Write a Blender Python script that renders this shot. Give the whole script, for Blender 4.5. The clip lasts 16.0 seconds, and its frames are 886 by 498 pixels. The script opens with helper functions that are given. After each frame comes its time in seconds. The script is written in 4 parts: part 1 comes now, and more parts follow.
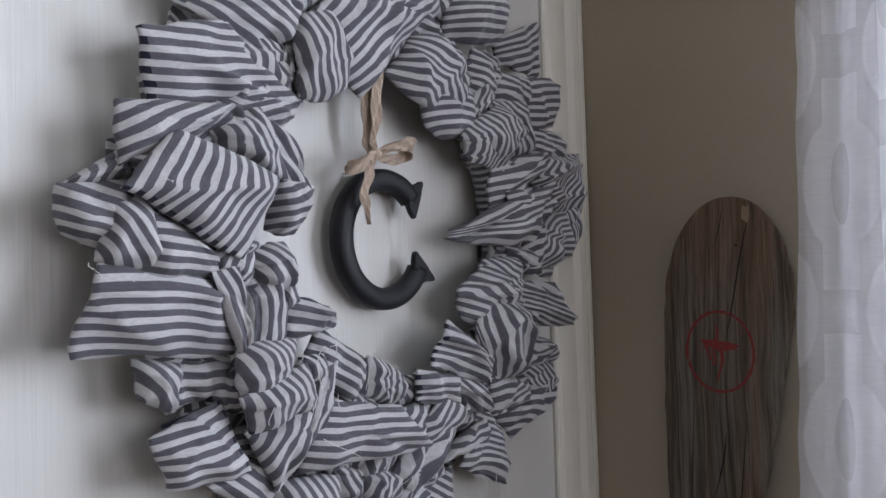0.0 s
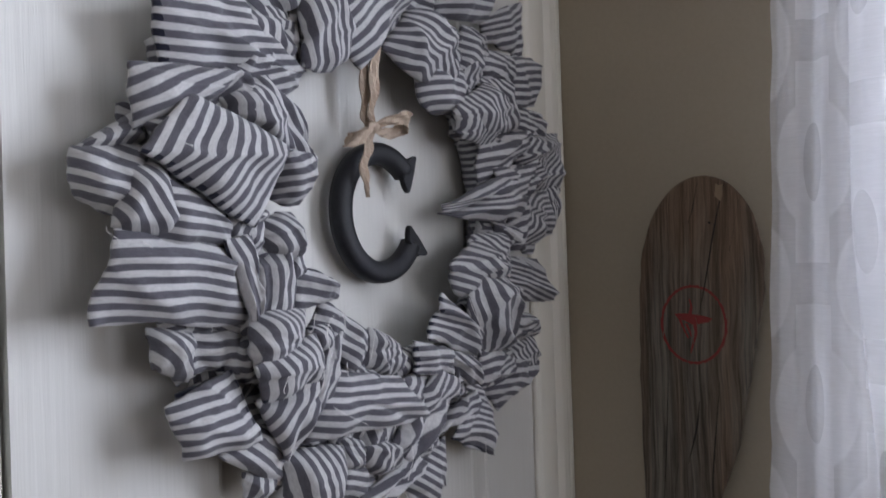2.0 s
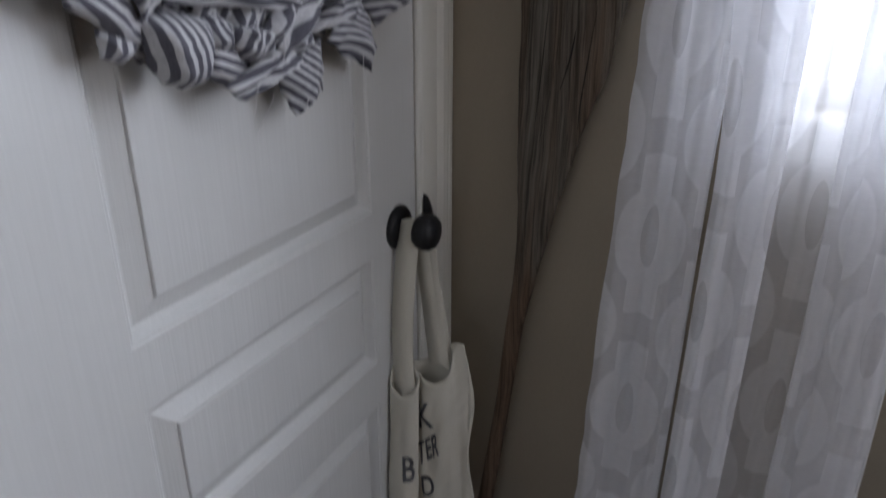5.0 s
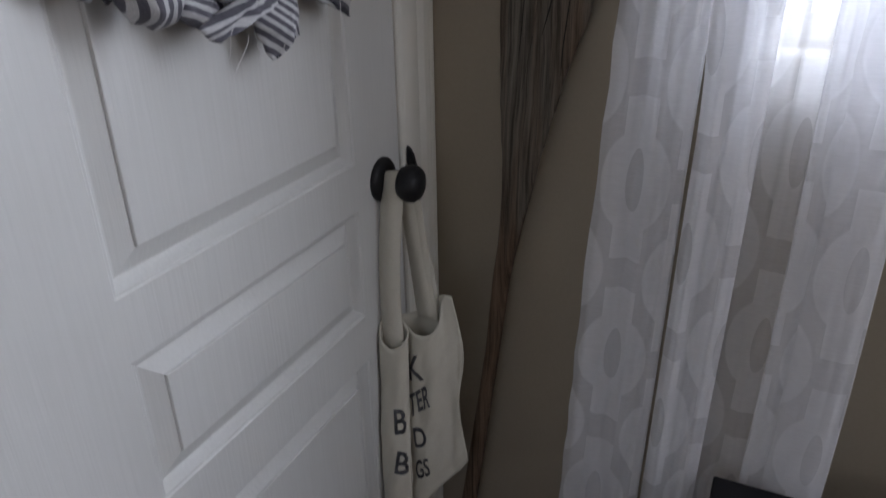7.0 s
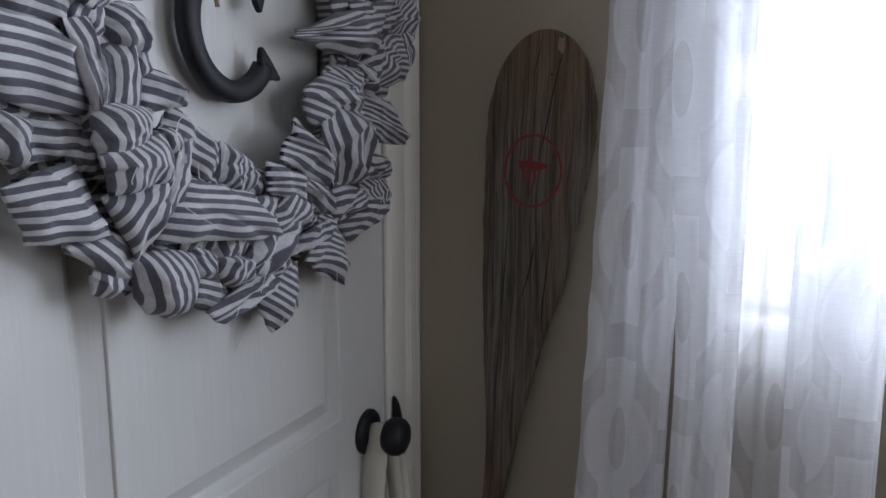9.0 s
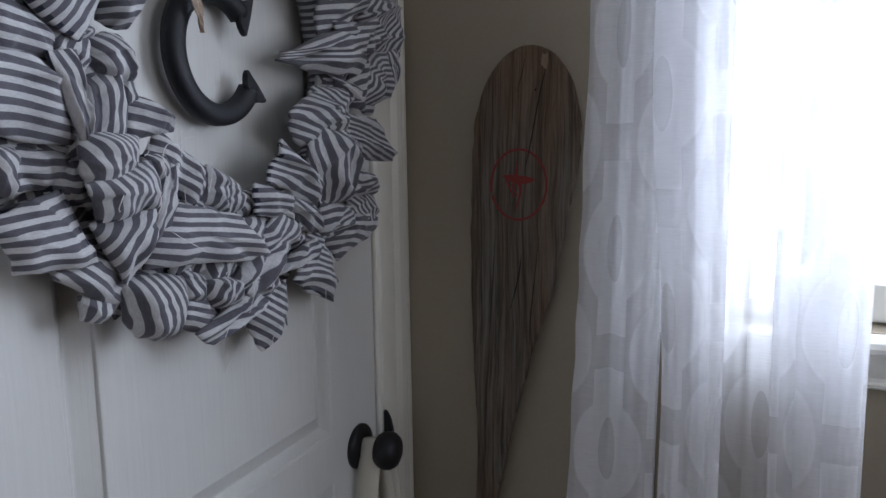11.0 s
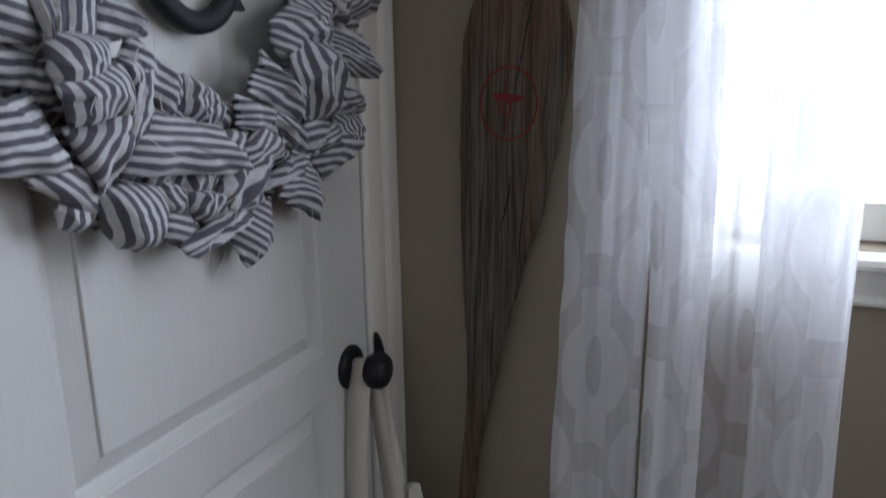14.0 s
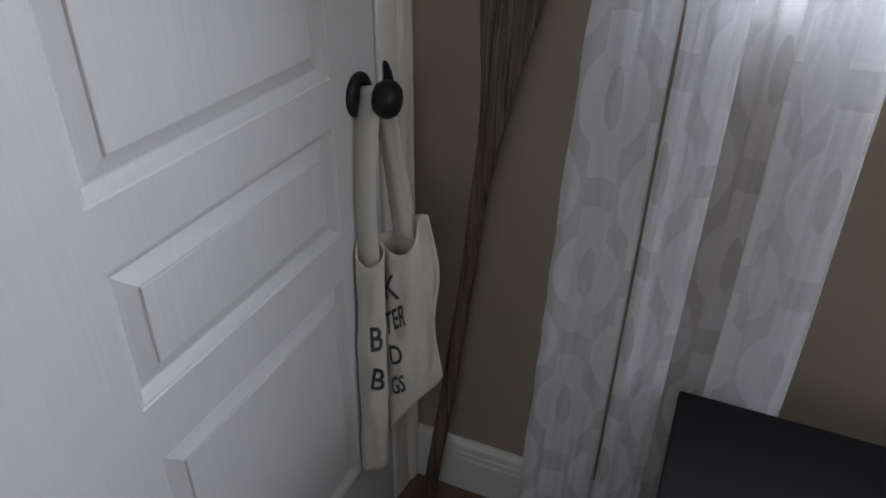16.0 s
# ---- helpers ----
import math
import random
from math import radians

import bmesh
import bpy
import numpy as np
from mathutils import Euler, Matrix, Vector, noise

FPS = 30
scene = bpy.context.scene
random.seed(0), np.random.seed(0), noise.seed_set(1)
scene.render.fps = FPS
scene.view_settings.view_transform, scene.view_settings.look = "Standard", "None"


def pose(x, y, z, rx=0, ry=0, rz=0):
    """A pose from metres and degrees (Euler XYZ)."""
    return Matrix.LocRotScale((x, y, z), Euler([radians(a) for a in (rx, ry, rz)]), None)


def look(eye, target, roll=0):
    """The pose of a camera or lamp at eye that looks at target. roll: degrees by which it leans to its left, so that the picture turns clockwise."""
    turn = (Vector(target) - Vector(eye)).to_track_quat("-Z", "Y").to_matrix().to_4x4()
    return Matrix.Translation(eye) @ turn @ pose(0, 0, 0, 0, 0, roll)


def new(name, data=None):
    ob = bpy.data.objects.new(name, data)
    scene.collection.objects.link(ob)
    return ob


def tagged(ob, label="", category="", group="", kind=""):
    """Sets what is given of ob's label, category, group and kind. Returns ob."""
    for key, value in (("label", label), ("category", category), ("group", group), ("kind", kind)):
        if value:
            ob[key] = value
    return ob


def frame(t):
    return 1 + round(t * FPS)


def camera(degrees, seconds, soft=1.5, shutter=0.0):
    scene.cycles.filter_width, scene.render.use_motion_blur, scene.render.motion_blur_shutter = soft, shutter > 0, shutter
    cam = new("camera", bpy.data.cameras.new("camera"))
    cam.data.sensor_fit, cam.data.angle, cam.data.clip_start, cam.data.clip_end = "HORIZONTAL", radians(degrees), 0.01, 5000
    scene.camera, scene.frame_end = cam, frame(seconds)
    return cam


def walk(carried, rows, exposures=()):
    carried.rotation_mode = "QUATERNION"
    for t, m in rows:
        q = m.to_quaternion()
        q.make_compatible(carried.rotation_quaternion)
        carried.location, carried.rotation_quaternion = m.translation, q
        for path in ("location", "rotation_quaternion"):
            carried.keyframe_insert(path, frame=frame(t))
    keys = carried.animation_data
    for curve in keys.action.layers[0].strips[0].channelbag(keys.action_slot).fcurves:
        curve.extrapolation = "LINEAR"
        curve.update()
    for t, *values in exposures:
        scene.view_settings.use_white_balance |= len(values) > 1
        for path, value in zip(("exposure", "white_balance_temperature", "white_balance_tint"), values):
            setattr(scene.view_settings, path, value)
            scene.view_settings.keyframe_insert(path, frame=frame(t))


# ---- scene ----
cam = camera(64.8, 16.0, shutter=0.5)
PATH = [
    (0, (-0.927, -0.506, 1.41), (0.607, 0.775, 1.461), -1.8),
    (0.5, (-0.926, -0.499, 1.408), (0.602, 0.791, 1.452), -2.1),
    (1, (-0.937, -0.49, 1.41), (0.609, 0.777, 1.491), -1.8),
    (1.5, (-0.953, -0.476, 1.405), (0.633, 0.74, 1.475), -1.8),
    (2, (-0.964, -0.47, 1.397), (0.667, 0.687, 1.409), -1.9),
    (2.5, (-0.976, -0.468, 1.38), (0.703, 0.615, 1.309), -2.5),
    (3, (-0.98, -0.478, 1.375), (0.766, 0.494, 1.281), -2.7),
    (3.5, (-0.975, -0.483, 1.365), (0.784, 0.453, 1.188), -2.0),
    (4, (-0.973, -0.47, 1.344), (0.76, 0.452, 0.962), -1.2),
    (4.5, (-0.969, -0.483, 1.316), (0.732, 0.388, 0.726), -1.2),
    (5, (-0.972, -0.483, 1.283), (0.678, 0.34, 0.508), 0.1),
    (5.2, (-0.967, -0.475, 1.271), (0.643, 0.32, 0.391), 0.9),
    (5.6, (-0.968, -0.476, 1.257), (0.622, 0.285, 0.286), 0.8),
    (6.2, (-0.972, -0.483, 1.246), (0.606, 0.252, 0.238), 0.4),
    (6.8, (-0.975, -0.488, 1.255), (0.642, 0.281, 0.338), -0.6),
    (7.3, (-0.975, -0.49, 1.274), (0.688, 0.311, 0.504), -1.2),
    (7.5, (-0.98, -0.494, 1.288), (0.701, 0.332, 0.586), -0.8),
    (8, (-0.984, -0.498, 1.298), (0.73, 0.343, 0.702), -0.8),
    (8.5, (-0.992, -0.498, 1.312), (0.77, 0.344, 0.881), -0.7),
    (9, (-0.991, -0.485, 1.327), (0.824, 0.304, 1.037), 0.1),
    (9.2, (-0.99, -0.485, 1.323), (0.828, 0.294, 1.027), -0.6),
    (11.3, (-0.996, -0.496, 1.339), (0.831, 0.275, 1.074), -0.9),
    (11.5, (-0.996, -0.494, 1.337), (0.833, 0.269, 1.065), -1.2),
    (12, (-0.991, -0.491, 1.332), (0.828, 0.281, 1.025), -1.1),
    (12.5, (-0.985, -0.489, 1.328), (0.829, 0.286, 0.999), -1.1),
    (13, (-0.984, -0.492, 1.325), (0.829, 0.279, 0.983), -1.3),
    (13.5, (-0.983, -0.494, 1.322), (0.83, 0.266, 0.954), -1.6),
    (14, (-0.989, -0.502, 1.312), (0.811, 0.249, 0.871), -1.0),
    (14.5, (-0.986, -0.502, 1.288), (0.75, 0.227, 0.614), -0.6),
    (15, (-0.983, -0.495, 1.268), (0.672, 0.224, 0.407), 0.3),
    (15.5, (-0.981, -0.49, 1.256), (0.623, 0.204, 0.283), 0.7),
    (16, (-0.978, -0.489, 1.247), (0.59, 0.186, 0.204), 0.5),
]
EXPOSURES = [(0.0, -0.36, 6300, 18), (1.5, -0.40, 6300, 18), (3.5, -0.52, 6250, 18), (5.0, -0.68, 6200, 18), (8.0, -0.67, 6250, 18), (9.2, -0.73, 6050, 16), (11.5, -0.74, 6000, 16), (13.5, -0.73, 6050, 16), (14.5, -0.71, 6100, 17), (16.0, -0.56, 6200, 18)]
walk(cam, [(t, look(eye, target, roll)) for t, eye, target, roll in PATH], EXPOSURES)

from mathutils.bvhtree import BVHTree

ROOM_X, ROOM_Y, ROOM_Z = -3.3, -3.2, 2.5

# ---- light ----
world = bpy.data.worlds.new("sky")
scene.world = world
world.use_nodes = True
wn = world.node_tree.nodes
sky = wn.new("ShaderNodeTexSky")
sky.sky_type = "NISHITA"
sky.sun_disc = False
sky.sun_elevation = radians(35)
sky.sun_rotation = radians(200)
wn["Background"].inputs[1].default_value = 0.12
world.node_tree.links.new(sky.outputs[0], wn["Background"].inputs[0])


def area_lamp(name, m, w, h, watts, colour):
    d = bpy.data.lights.new(name, "AREA")
    d.shape, d.size, d.size_y, d.energy, d.color = "RECTANGLE", w, h, watts, colour
    ob = new(name, d)
    ob.matrix_world = m
    return ob


WIN_Y0, WIN_Y1, WIN_Z0, WIN_Z1 = -0.475, -1.95, 1.108, 2.15
area_lamp("window_daylight", look((0.135, (WIN_Y0 + WIN_Y1) / 2, (WIN_Z0 + WIN_Z1) / 2), (-1, (WIN_Y0 + WIN_Y1) / 2, (WIN_Z0 + WIN_Z1) / 2)), 1.44, 1.0, 47, (0.84, 0.92, 1.0))
# added fill lamp behind the camera, brightens the door front-on; no known window there
area_lamp("back_fill", look((-0.72, ROOM_Y - 0.06, 1.60), (-0.72, 0, 1.5)), 1.2, 1.3, 17, (0.88, 0.93, 1.0))
# added fill lamp from the left, lifts the curtain and window wall; no known source
area_lamp("side_fill", look((ROOM_X - 0.06, -0.68, 1.45), (0, -0.68, 1.1)), 1.1, 1.3, 5.5, (0.88, 0.93, 1.0))


# ---- materials ----
def nodes_of(name):
    m = bpy.data.materials.new(name)
    m.use_nodes = True
    nt = m.node_tree
    return m, nt.nodes, nt.links, nt.nodes["Principled BSDF"]


def math_node(n, l, op, a, b=None, c=None):
    x = n.new("ShaderNodeMath")
    x.operation = op
    for k, v in enumerate((a, b, c)):
        if v is None:
            continue
        if isinstance(v, (int, float)):
            x.inputs[k].default_value = v
        else:
            l.new(v, x.inputs[k])
    return x.outputs[0]


def mix_colour(n, l, fac, a, b):
    x = n.new("ShaderNodeMix")
    x.data_type = "RGBA"
    for k, v in ((0, fac), (6, a), (7, b)):
        if isinstance(v, (int, float)):
            x.inputs[k].default_value = v
        elif isinstance(v, tuple):
            x.inputs[k].default_value = (*v, 1)
        else:
            l.new(v, x.inputs[k])
    return x.outputs[2]


def noise_node(n, l, vec, scale, detail=4, rough=0.55):
    x = n.new("ShaderNodeTexNoise")
    x.inputs["Scale"].default_value, x.inputs["Detail"].default_value, x.inputs["Roughness"].default_value = scale, detail, rough
    l.new(vec, x.inputs["Vector"])
    return x.outputs["Fac"]


def ramp_node(n, l, fac, lo, hi):
    x = n.new("ShaderNodeMapRange")
    x.inputs[1].default_value, x.inputs[2].default_value = lo, hi
    l.new(fac, x.inputs[0])
    return x.outputs[0]


def place_node(n, l, scale, kind="Object"):
    tc, mp = n.new("ShaderNodeTexCoord"), n.new("ShaderNodeMapping")
    mp.inputs["Scale"].default_value = scale
    l.new(tc.outputs[kind], mp.inputs["Vector"])
    return mp.outputs[0]


def bump_node(n, l, bsdf, height, strength, dist):
    x = n.new("ShaderNodeBump")
    x.inputs["Strength"].default_value, x.inputs["Distance"].default_value = strength, dist
    l.new(height, x.inputs["Height"])
    l.new(x.outputs[0], bsdf.inputs["Normal"])


def surface(name, light, dark, rough, grain=(60, 60, 60), coarse=4, bump=0.15, dist=0.001, metal=0.0, spec=0.5):
    """Painted or plain stuff: fine grain, broad stains, and a little relief."""
    m, n, l, b = nodes_of(name)
    fine = noise_node(n, l, place_node(n, l, grain), 1, 5)
    broad = noise_node(n, l, place_node(n, l, (coarse,) * 3), 1, 3)
    both = math_node(n, l, "ADD", math_node(n, l, "MULTIPLY", fine, 0.5), math_node(n, l, "MULTIPLY", broad, 0.5))
    l.new(mix_colour(n, l, ramp_node(n, l, both, 0.3, 0.7), dark, light), b.inputs["Base Color"])
    l.new(math_node(n, l, "MULTIPLY_ADD", broad, 0.2, rough - 0.1), b.inputs["Roughness"])
    b.inputs["Metallic"].default_value = metal
    b.inputs["Specular IOR Level"].default_value = spec
    bump_node(n, l, b, fine, bump, dist)
    return m


DOOR = surface("white_grained_paint", (0.60, 0.60, 0.575), (0.54, 0.54, 0.515), 0.42, (260, 260, 7), 3, 0.42, 0.0011)
TRIM = surface("white_trim_paint", (0.73, 0.71, 0.64), (0.68, 0.66, 0.59), 0.38, (70, 70, 14), 3, 0.12, 0.0006)
WALL = surface("taupe_wall_paint", (0.335, 0.280, 0.207), (0.300, 0.250, 0.184), 0.75, (160, 160, 160), 2, 0.18, 0.0008)
CEIL = surface("ceiling_paint", (0.78, 0.77, 0.74), (0.74, 0.73, 0.70), 0.8)
FLOOR = surface("brown_floor_boards", (0.17, 0.10, 0.06), (0.09, 0.05, 0.03), 0.4, (10, 90, 40), 5, 0.25, 0.0012)
BLACK = surface("black_iron", (0.010, 0.010, 0.011), (0.007, 0.007, 0.008), 0.5, (220, 220, 220), 12, 0.2, 0.0005, spec=0.35)
LETTER = surface("black_letter_paint", (0.016, 0.017, 0.022), (0.010, 0.011, 0.014), 0.55, (160, 160, 160), 14, 0.25, 0.0006, spec=0.35)
BENCH = surface("black_bench_paint", (0.009, 0.009, 0.012), (0.006, 0.006, 0.008), 0.68, (40, 9, 40), 5, 0.25, 0.0008, spec=0.3)
CANVAS = surface("natural_cotton_canvas", (0.60, 0.57, 0.48), (0.52, 0.49, 0.405), 0.85, (420, 420, 420), 9, 0.35, 0.0006, spec=0.2)
INK = surface("grey_print_ink", (0.15, 0.15, 0.16), (0.09, 0.09, 0.098), 0.8, (300, 300, 300), 30, 0.2, 0.0003)
JUTE = surface("burlap_ribbon", (0.50, 0.41, 0.33), (0.38, 0.30, 0.235), 0.85, (500, 500, 120), 20, 0.5, 0.0008, spec=0.2)
THREAD = surface("loose_thread", (0.72, 0.71, 0.68), (0.55, 0.54, 0.55), 0.9)
GLASS, gn, gl, gb = nodes_of("window_glass")
gb.inputs["Transmission Weight"].default_value, gb.inputs["Roughness"].default_value, gb.inputs["IOR"].default_value = 1.0, 0.0, 1.45


def striped_cotton():
    """Ticking: woven grey and white stripes along UV x, 9 mm a pair, with dark raw edges held in a second UV map."""
    m, n, l, b = nodes_of("striped_ticking_cotton")
    uv = n.new("ShaderNodeUVMap")
    uv.uv_map = "cloth"
    sep = n.new("ShaderNodeSeparateXYZ")
    l.new(uv.outputs[0], sep.inputs[0])
    wob = noise_node(n, l, uv.outputs[0], 90, 2)
    u = math_node(n, l, "MULTIPLY_ADD", wob, 0.0004, sep.outputs[0])
    saw = math_node(n, l, "PINGPONG", math_node(n, l, "DIVIDE", u, 0.0091), 0.5)
    stripe = ramp_node(n, l, saw, 0.218, 0.256)
    fine = n.new("ShaderNodeTexNoise")
    fine.inputs["Scale"].default_value, fine.inputs["Detail"].default_value = 1400, 2
    l.new(uv.outputs[0], fine.inputs["Vector"])
    broad = noise_node(n, l, uv.outputs[0], 28, 3)
    white = mix_colour(n, l, broad, (0.48, 0.48, 0.49), (0.56, 0.56, 0.56))
    grey = mix_colour(n, l, fine.outputs["Fac"], (0.074, 0.073, 0.090), (0.140, 0.138, 0.158))
    ed = n.new("ShaderNodeUVMap")
    ed.uv_map = "edge"
    se = n.new("ShaderNodeSeparateXYZ")
    l.new(ed.outputs[0], se.inputs[0])
    raw = math_node(n, l, "GREATER_THAN", math_node(n, l, "MULTIPLY_ADD", wob, 0.0025, se.outputs[0]), 0.0046)
    grey = mix_colour(n, l, raw, (0.016, 0.017, 0.032), grey)
    slub = n.new("ShaderNodeMapping")
    slub.inputs["Scale"].default_value = (900, 220, 1)
    l.new(uv.outputs[0], slub.inputs["Vector"])
    yarn = noise_node(n, l, slub.outputs[0], 1, 3, 0.7)
    both = mix_colour(n, l, stripe, white, grey)
    dim = n.new("ShaderNodeMix")
    dim.data_type, dim.blend_type = "RGBA", "MULTIPLY"
    dim.inputs[0].default_value = 1.0
    l.new(both, dim.inputs[6])
    l.new(mix_colour(n, l, ramp_node(n, l, yarn, 0.3, 0.7), (0.74, 0.74, 0.75), (1.0, 1.0, 1.0)), dim.inputs[7])
    l.new(dim.outputs[2], b.inputs["Base Color"])
    b.inputs["Roughness"].default_value = 0.88
    b.inputs["Specular IOR Level"].default_value = 0.2
    b.inputs["Sheen Weight"].default_value = 0.15
    h = math_node(n, l, "ADD", math_node(n, l, "MULTIPLY", fine.outputs["Fac"], 0.25), math_node(n, l, "MULTIPLY", noise_node(n, l, uv.outputs[0], 55, 3), 1.6))
    bump_node(n, l, b, h, 0.45, 0.0022)
    return m


def weathered_wood():
    m, n, l, b = nodes_of("weathered_grey_wood")
    warp = noise_node(n, l, place_node(n, l, (9, 9, 3)), 1, 3)
    co = n.new("ShaderNodeTexCoord")
    sp, cb = n.new("ShaderNodeSeparateXYZ"), n.new("ShaderNodeCombineXYZ")
    l.new(co.outputs["Object"], sp.inputs[0])
    l.new(math_node(n, l, "MULTIPLY_ADD", sp.outputs[1], 330, math_node(n, l, "MULTIPLY", warp, 10)), cb.inputs[1])
    l.new(math_node(n, l, "MULTIPLY", sp.outputs[2], 9.0), cb.inputs[2])
    l.new(math_node(n, l, "MULTIPLY", sp.outputs[0], 60), cb.inputs[0])
    fibre = noise_node(n, l, cb.outputs[0], 1, 6, 0.72)
    ridge = noise_node(n, l, cb.outputs[0], 0.34, 3, 0.5)
    grain = math_node(n, l, "MULTIPLY_ADD", fibre, 0.62, math_node(n, l, "MULTIPLY", ridge, 0.38))
    streak = noise_node(n, l, place_node(n, l, (40, 34, 1.6)), 1, 4)
    grey = mix_colour(n, l, ramp_node(n, l, grain, 0.40, 0.61), (0.052, 0.043, 0.034), (0.196, 0.170, 0.134))
    brown = mix_colour(n, l, ramp_node(n, l, grain, 0.40, 0.61), (0.068, 0.044, 0.028), (0.208, 0.139, 0.092))
    low = ramp_node(n, l, sp.outputs[2], 0.86, 0.72)
    top = ramp_node(n, l, sp.outputs[2], 1.31, 1.46)
    warm = math_node(n, l, "MINIMUM", math_node(n, l, "ADD", math_node(n, l, "MAXIMUM", low, top), math_node(n, l, "MULTIPLY", ramp_node(n, l, streak, 0.42, 0.66), 0.75)), 1.0)
    l.new(mix_colour(n, l, warm, grey, brown), b.inputs["Base Color"])
    b.inputs["Roughness"].default_value = 0.85
    b.inputs["Specular IOR Level"].default_value = 0.25
    bump_node(n, l, b, grain, 0.9, 0.0026)
    return m


def red_stain(name, cut):
    m, n, l, b = nodes_of(name)
    spots = noise_node(n, l, place_node(n, l, (260, 260, 70)), 1, 4, 0.7)
    l.new(mix_colour(n, l, spots, (0.15, 0.020, 0.018), (0.27, 0.042, 0.034)), b.inputs["Base Color"])
    l.new(math_node(n, l, "GREATER_THAN", spots, cut), b.inputs["Alpha"])
    b.inputs["Roughness"].default_value = 0.9
    return m


def sheer_cloth():
    """White burnout sheer: clear and denser shapes, ovals tied by bars in a half-drop lattice, laid in UV metres."""
    m, n, l, b = nodes_of("sheer_burnout_voile")
    uv = n.new("ShaderNodeUVMap")
    uv.uv_map = "cloth"
    sep = n.new("ShaderNodeSeparateXYZ")
    l.new(uv.outputs[0], sep.inputs[0])
    u, v = sep.outputs[0], sep.outputs[1]

    def motif(du, dv):
        pu = math_node(n, l, "SUBTRACT", math_node(n, l, "FLOORED_MODULO", math_node(n, l, "ADD", u, du), 0.17), 0.085)
        pv = math_node(n, l, "SUBTRACT", math_node(n, l, "FLOORED_MODULO", math_node(n, l, "ADD", v, dv), 0.27), 0.135)
        au, av = math_node(n, l, "ABSOLUTE", pu), math_node(n, l, "ABSOLUTE", pv)
        ru, rv = math_node(n, l, "DIVIDE", pu, 0.054), math_node(n, l, "DIVIDE", pv, 0.070)
        rad = math_node(n, l, "SQRT", math_node(n, l, "ADD", math_node(n, l, "MULTIPLY", ru, ru), math_node(n, l, "MULTIPLY", rv, rv)))
        disc = ramp_node(n, l, rad, 1.03, 0.97)
        bar = math_node(n, l, "MULTIPLY", math_node(n, l, "LESS_THAN", au, 0.024), math_node(n, l, "LESS_THAN", av, 0.112))
        hole = math_node(n, l, "LESS_THAN", math_node(n, l, "ADD", math_node(n, l, "MULTIPLY", ru, 3.2), math_node(n, l, "MULTIPLY", rad, 1.0)), 9.0)
        core = math_node(n, l, "LESS_THAN", math_node(n, l, "SQRT", math_node(n, l, "ADD", math_node(n, l, "MULTIPLY", math_node(n, l, "MULTIPLY", ru, 4.2), math_node(n, l, "MULTIPLY", ru, 4.2)), math_node(n, l, "MULTIPLY", math_node(n, l, "MULTIPLY", rv, 1.6), math_node(n, l, "MULTIPLY", rv, 1.6)))), 1.0)
        solid = math_node(n, l, "MULTIPLY", math_node(n, l, "MAXIMUM", disc, bar), hole)
        return math_node(n, l, "SUBTRACT", solid, core)

    shape = math_node(n, l, "MAXIMUM", motif(0.0, 0.0), motif(0.085, 0.135))
    weave = noise_node(n, l, place_node(n, l, (45, 45, 900), "Object"), 1, 3, 0.7)
    weave = ramp_node(n, l, weave, 0.35, 0.65)
    clear = math_node(n, l, "MULTIPLY_ADD", shape, -0.17, 0.36)
    clear = math_node(n, l, "MULTIPLY_ADD", weave, 0.07, clear)
    tr, tl, df, mx, mx2 = (n.new("ShaderNodeBsdfTransparent"), n.new("ShaderNodeBsdfTranslucent"), n.new("ShaderNodeBsdfDiffuse"), n.new("ShaderNodeMixShader"), n.new("ShaderNodeMixShader"))
    tl.inputs[0].default_value = (0.97, 0.975, 0.99, 1)
    df.inputs[0].default_value = (0.92, 0.92, 0.94, 1)
    mx.inputs[0].default_value = 0.50
    l.new(tl.outputs[0], mx.inputs[1])
    l.new(df.outputs[0], mx.inputs[2])
    l.new(clear, mx2.inputs[0])
    l.new(mx.outputs[0], mx2.inputs[1])
    l.new(tr.outputs[0], mx2.inputs[2])
    l.new(mx2.outputs[0], n["Material Output"].inputs[0])
    n.remove(b)
    return m


TICKING, WOOD, RED, RED_FAINT, SHEER = striped_cotton(), weathered_wood(), red_stain("worn_red_paint", 0.37), red_stain("rubbed_red_paint", 0.42), sheer_cloth()


# ---- makers ----
def mesh_of(name, bm, material, smooth=True):
    me = bpy.data.meshes.new(name)
    bmesh.ops.recalc_face_normals(bm, faces=bm.faces)
    bm.to_mesh(me)
    bm.free()
    me.materials.append(material)
    for p in me.polygons:
        p.use_smooth = smooth
    return me


def part(name, bm, material, parent=None, label="", smooth=False):
    ob = new(name, mesh_of(name, bm, material, smooth))
    if parent:
        ob.parent = parent
    if label:
        ob["label"] = label
    return ob


def thing(name, label, category, group="", at=(0, 0, 0)):
    ob = new(name)
    ob.location = at
    return tagged(ob, label, category, group)


def box(bm, lo, hi, bevel=0.0):
    m = Matrix.LocRotScale([(a + b) / 2 for a, b in zip(lo, hi)], None, [abs(b - a) for a, b in zip(lo, hi)])
    made = bmesh.ops.create_cube(bm, size=1, matrix=m)["verts"]
    if bevel:
        edges = list({e for v in made for e in v.link_edges})
        bmesh.ops.bevel(bm, geom=edges, offset=bevel, segments=2, affect="EDGES", profile=0.6)
    return bm


def boxes(*items, bevel=0.0):
    bm = bmesh.new()
    for lo, hi in items:
        box(bm, lo, hi, bevel)
    return bm


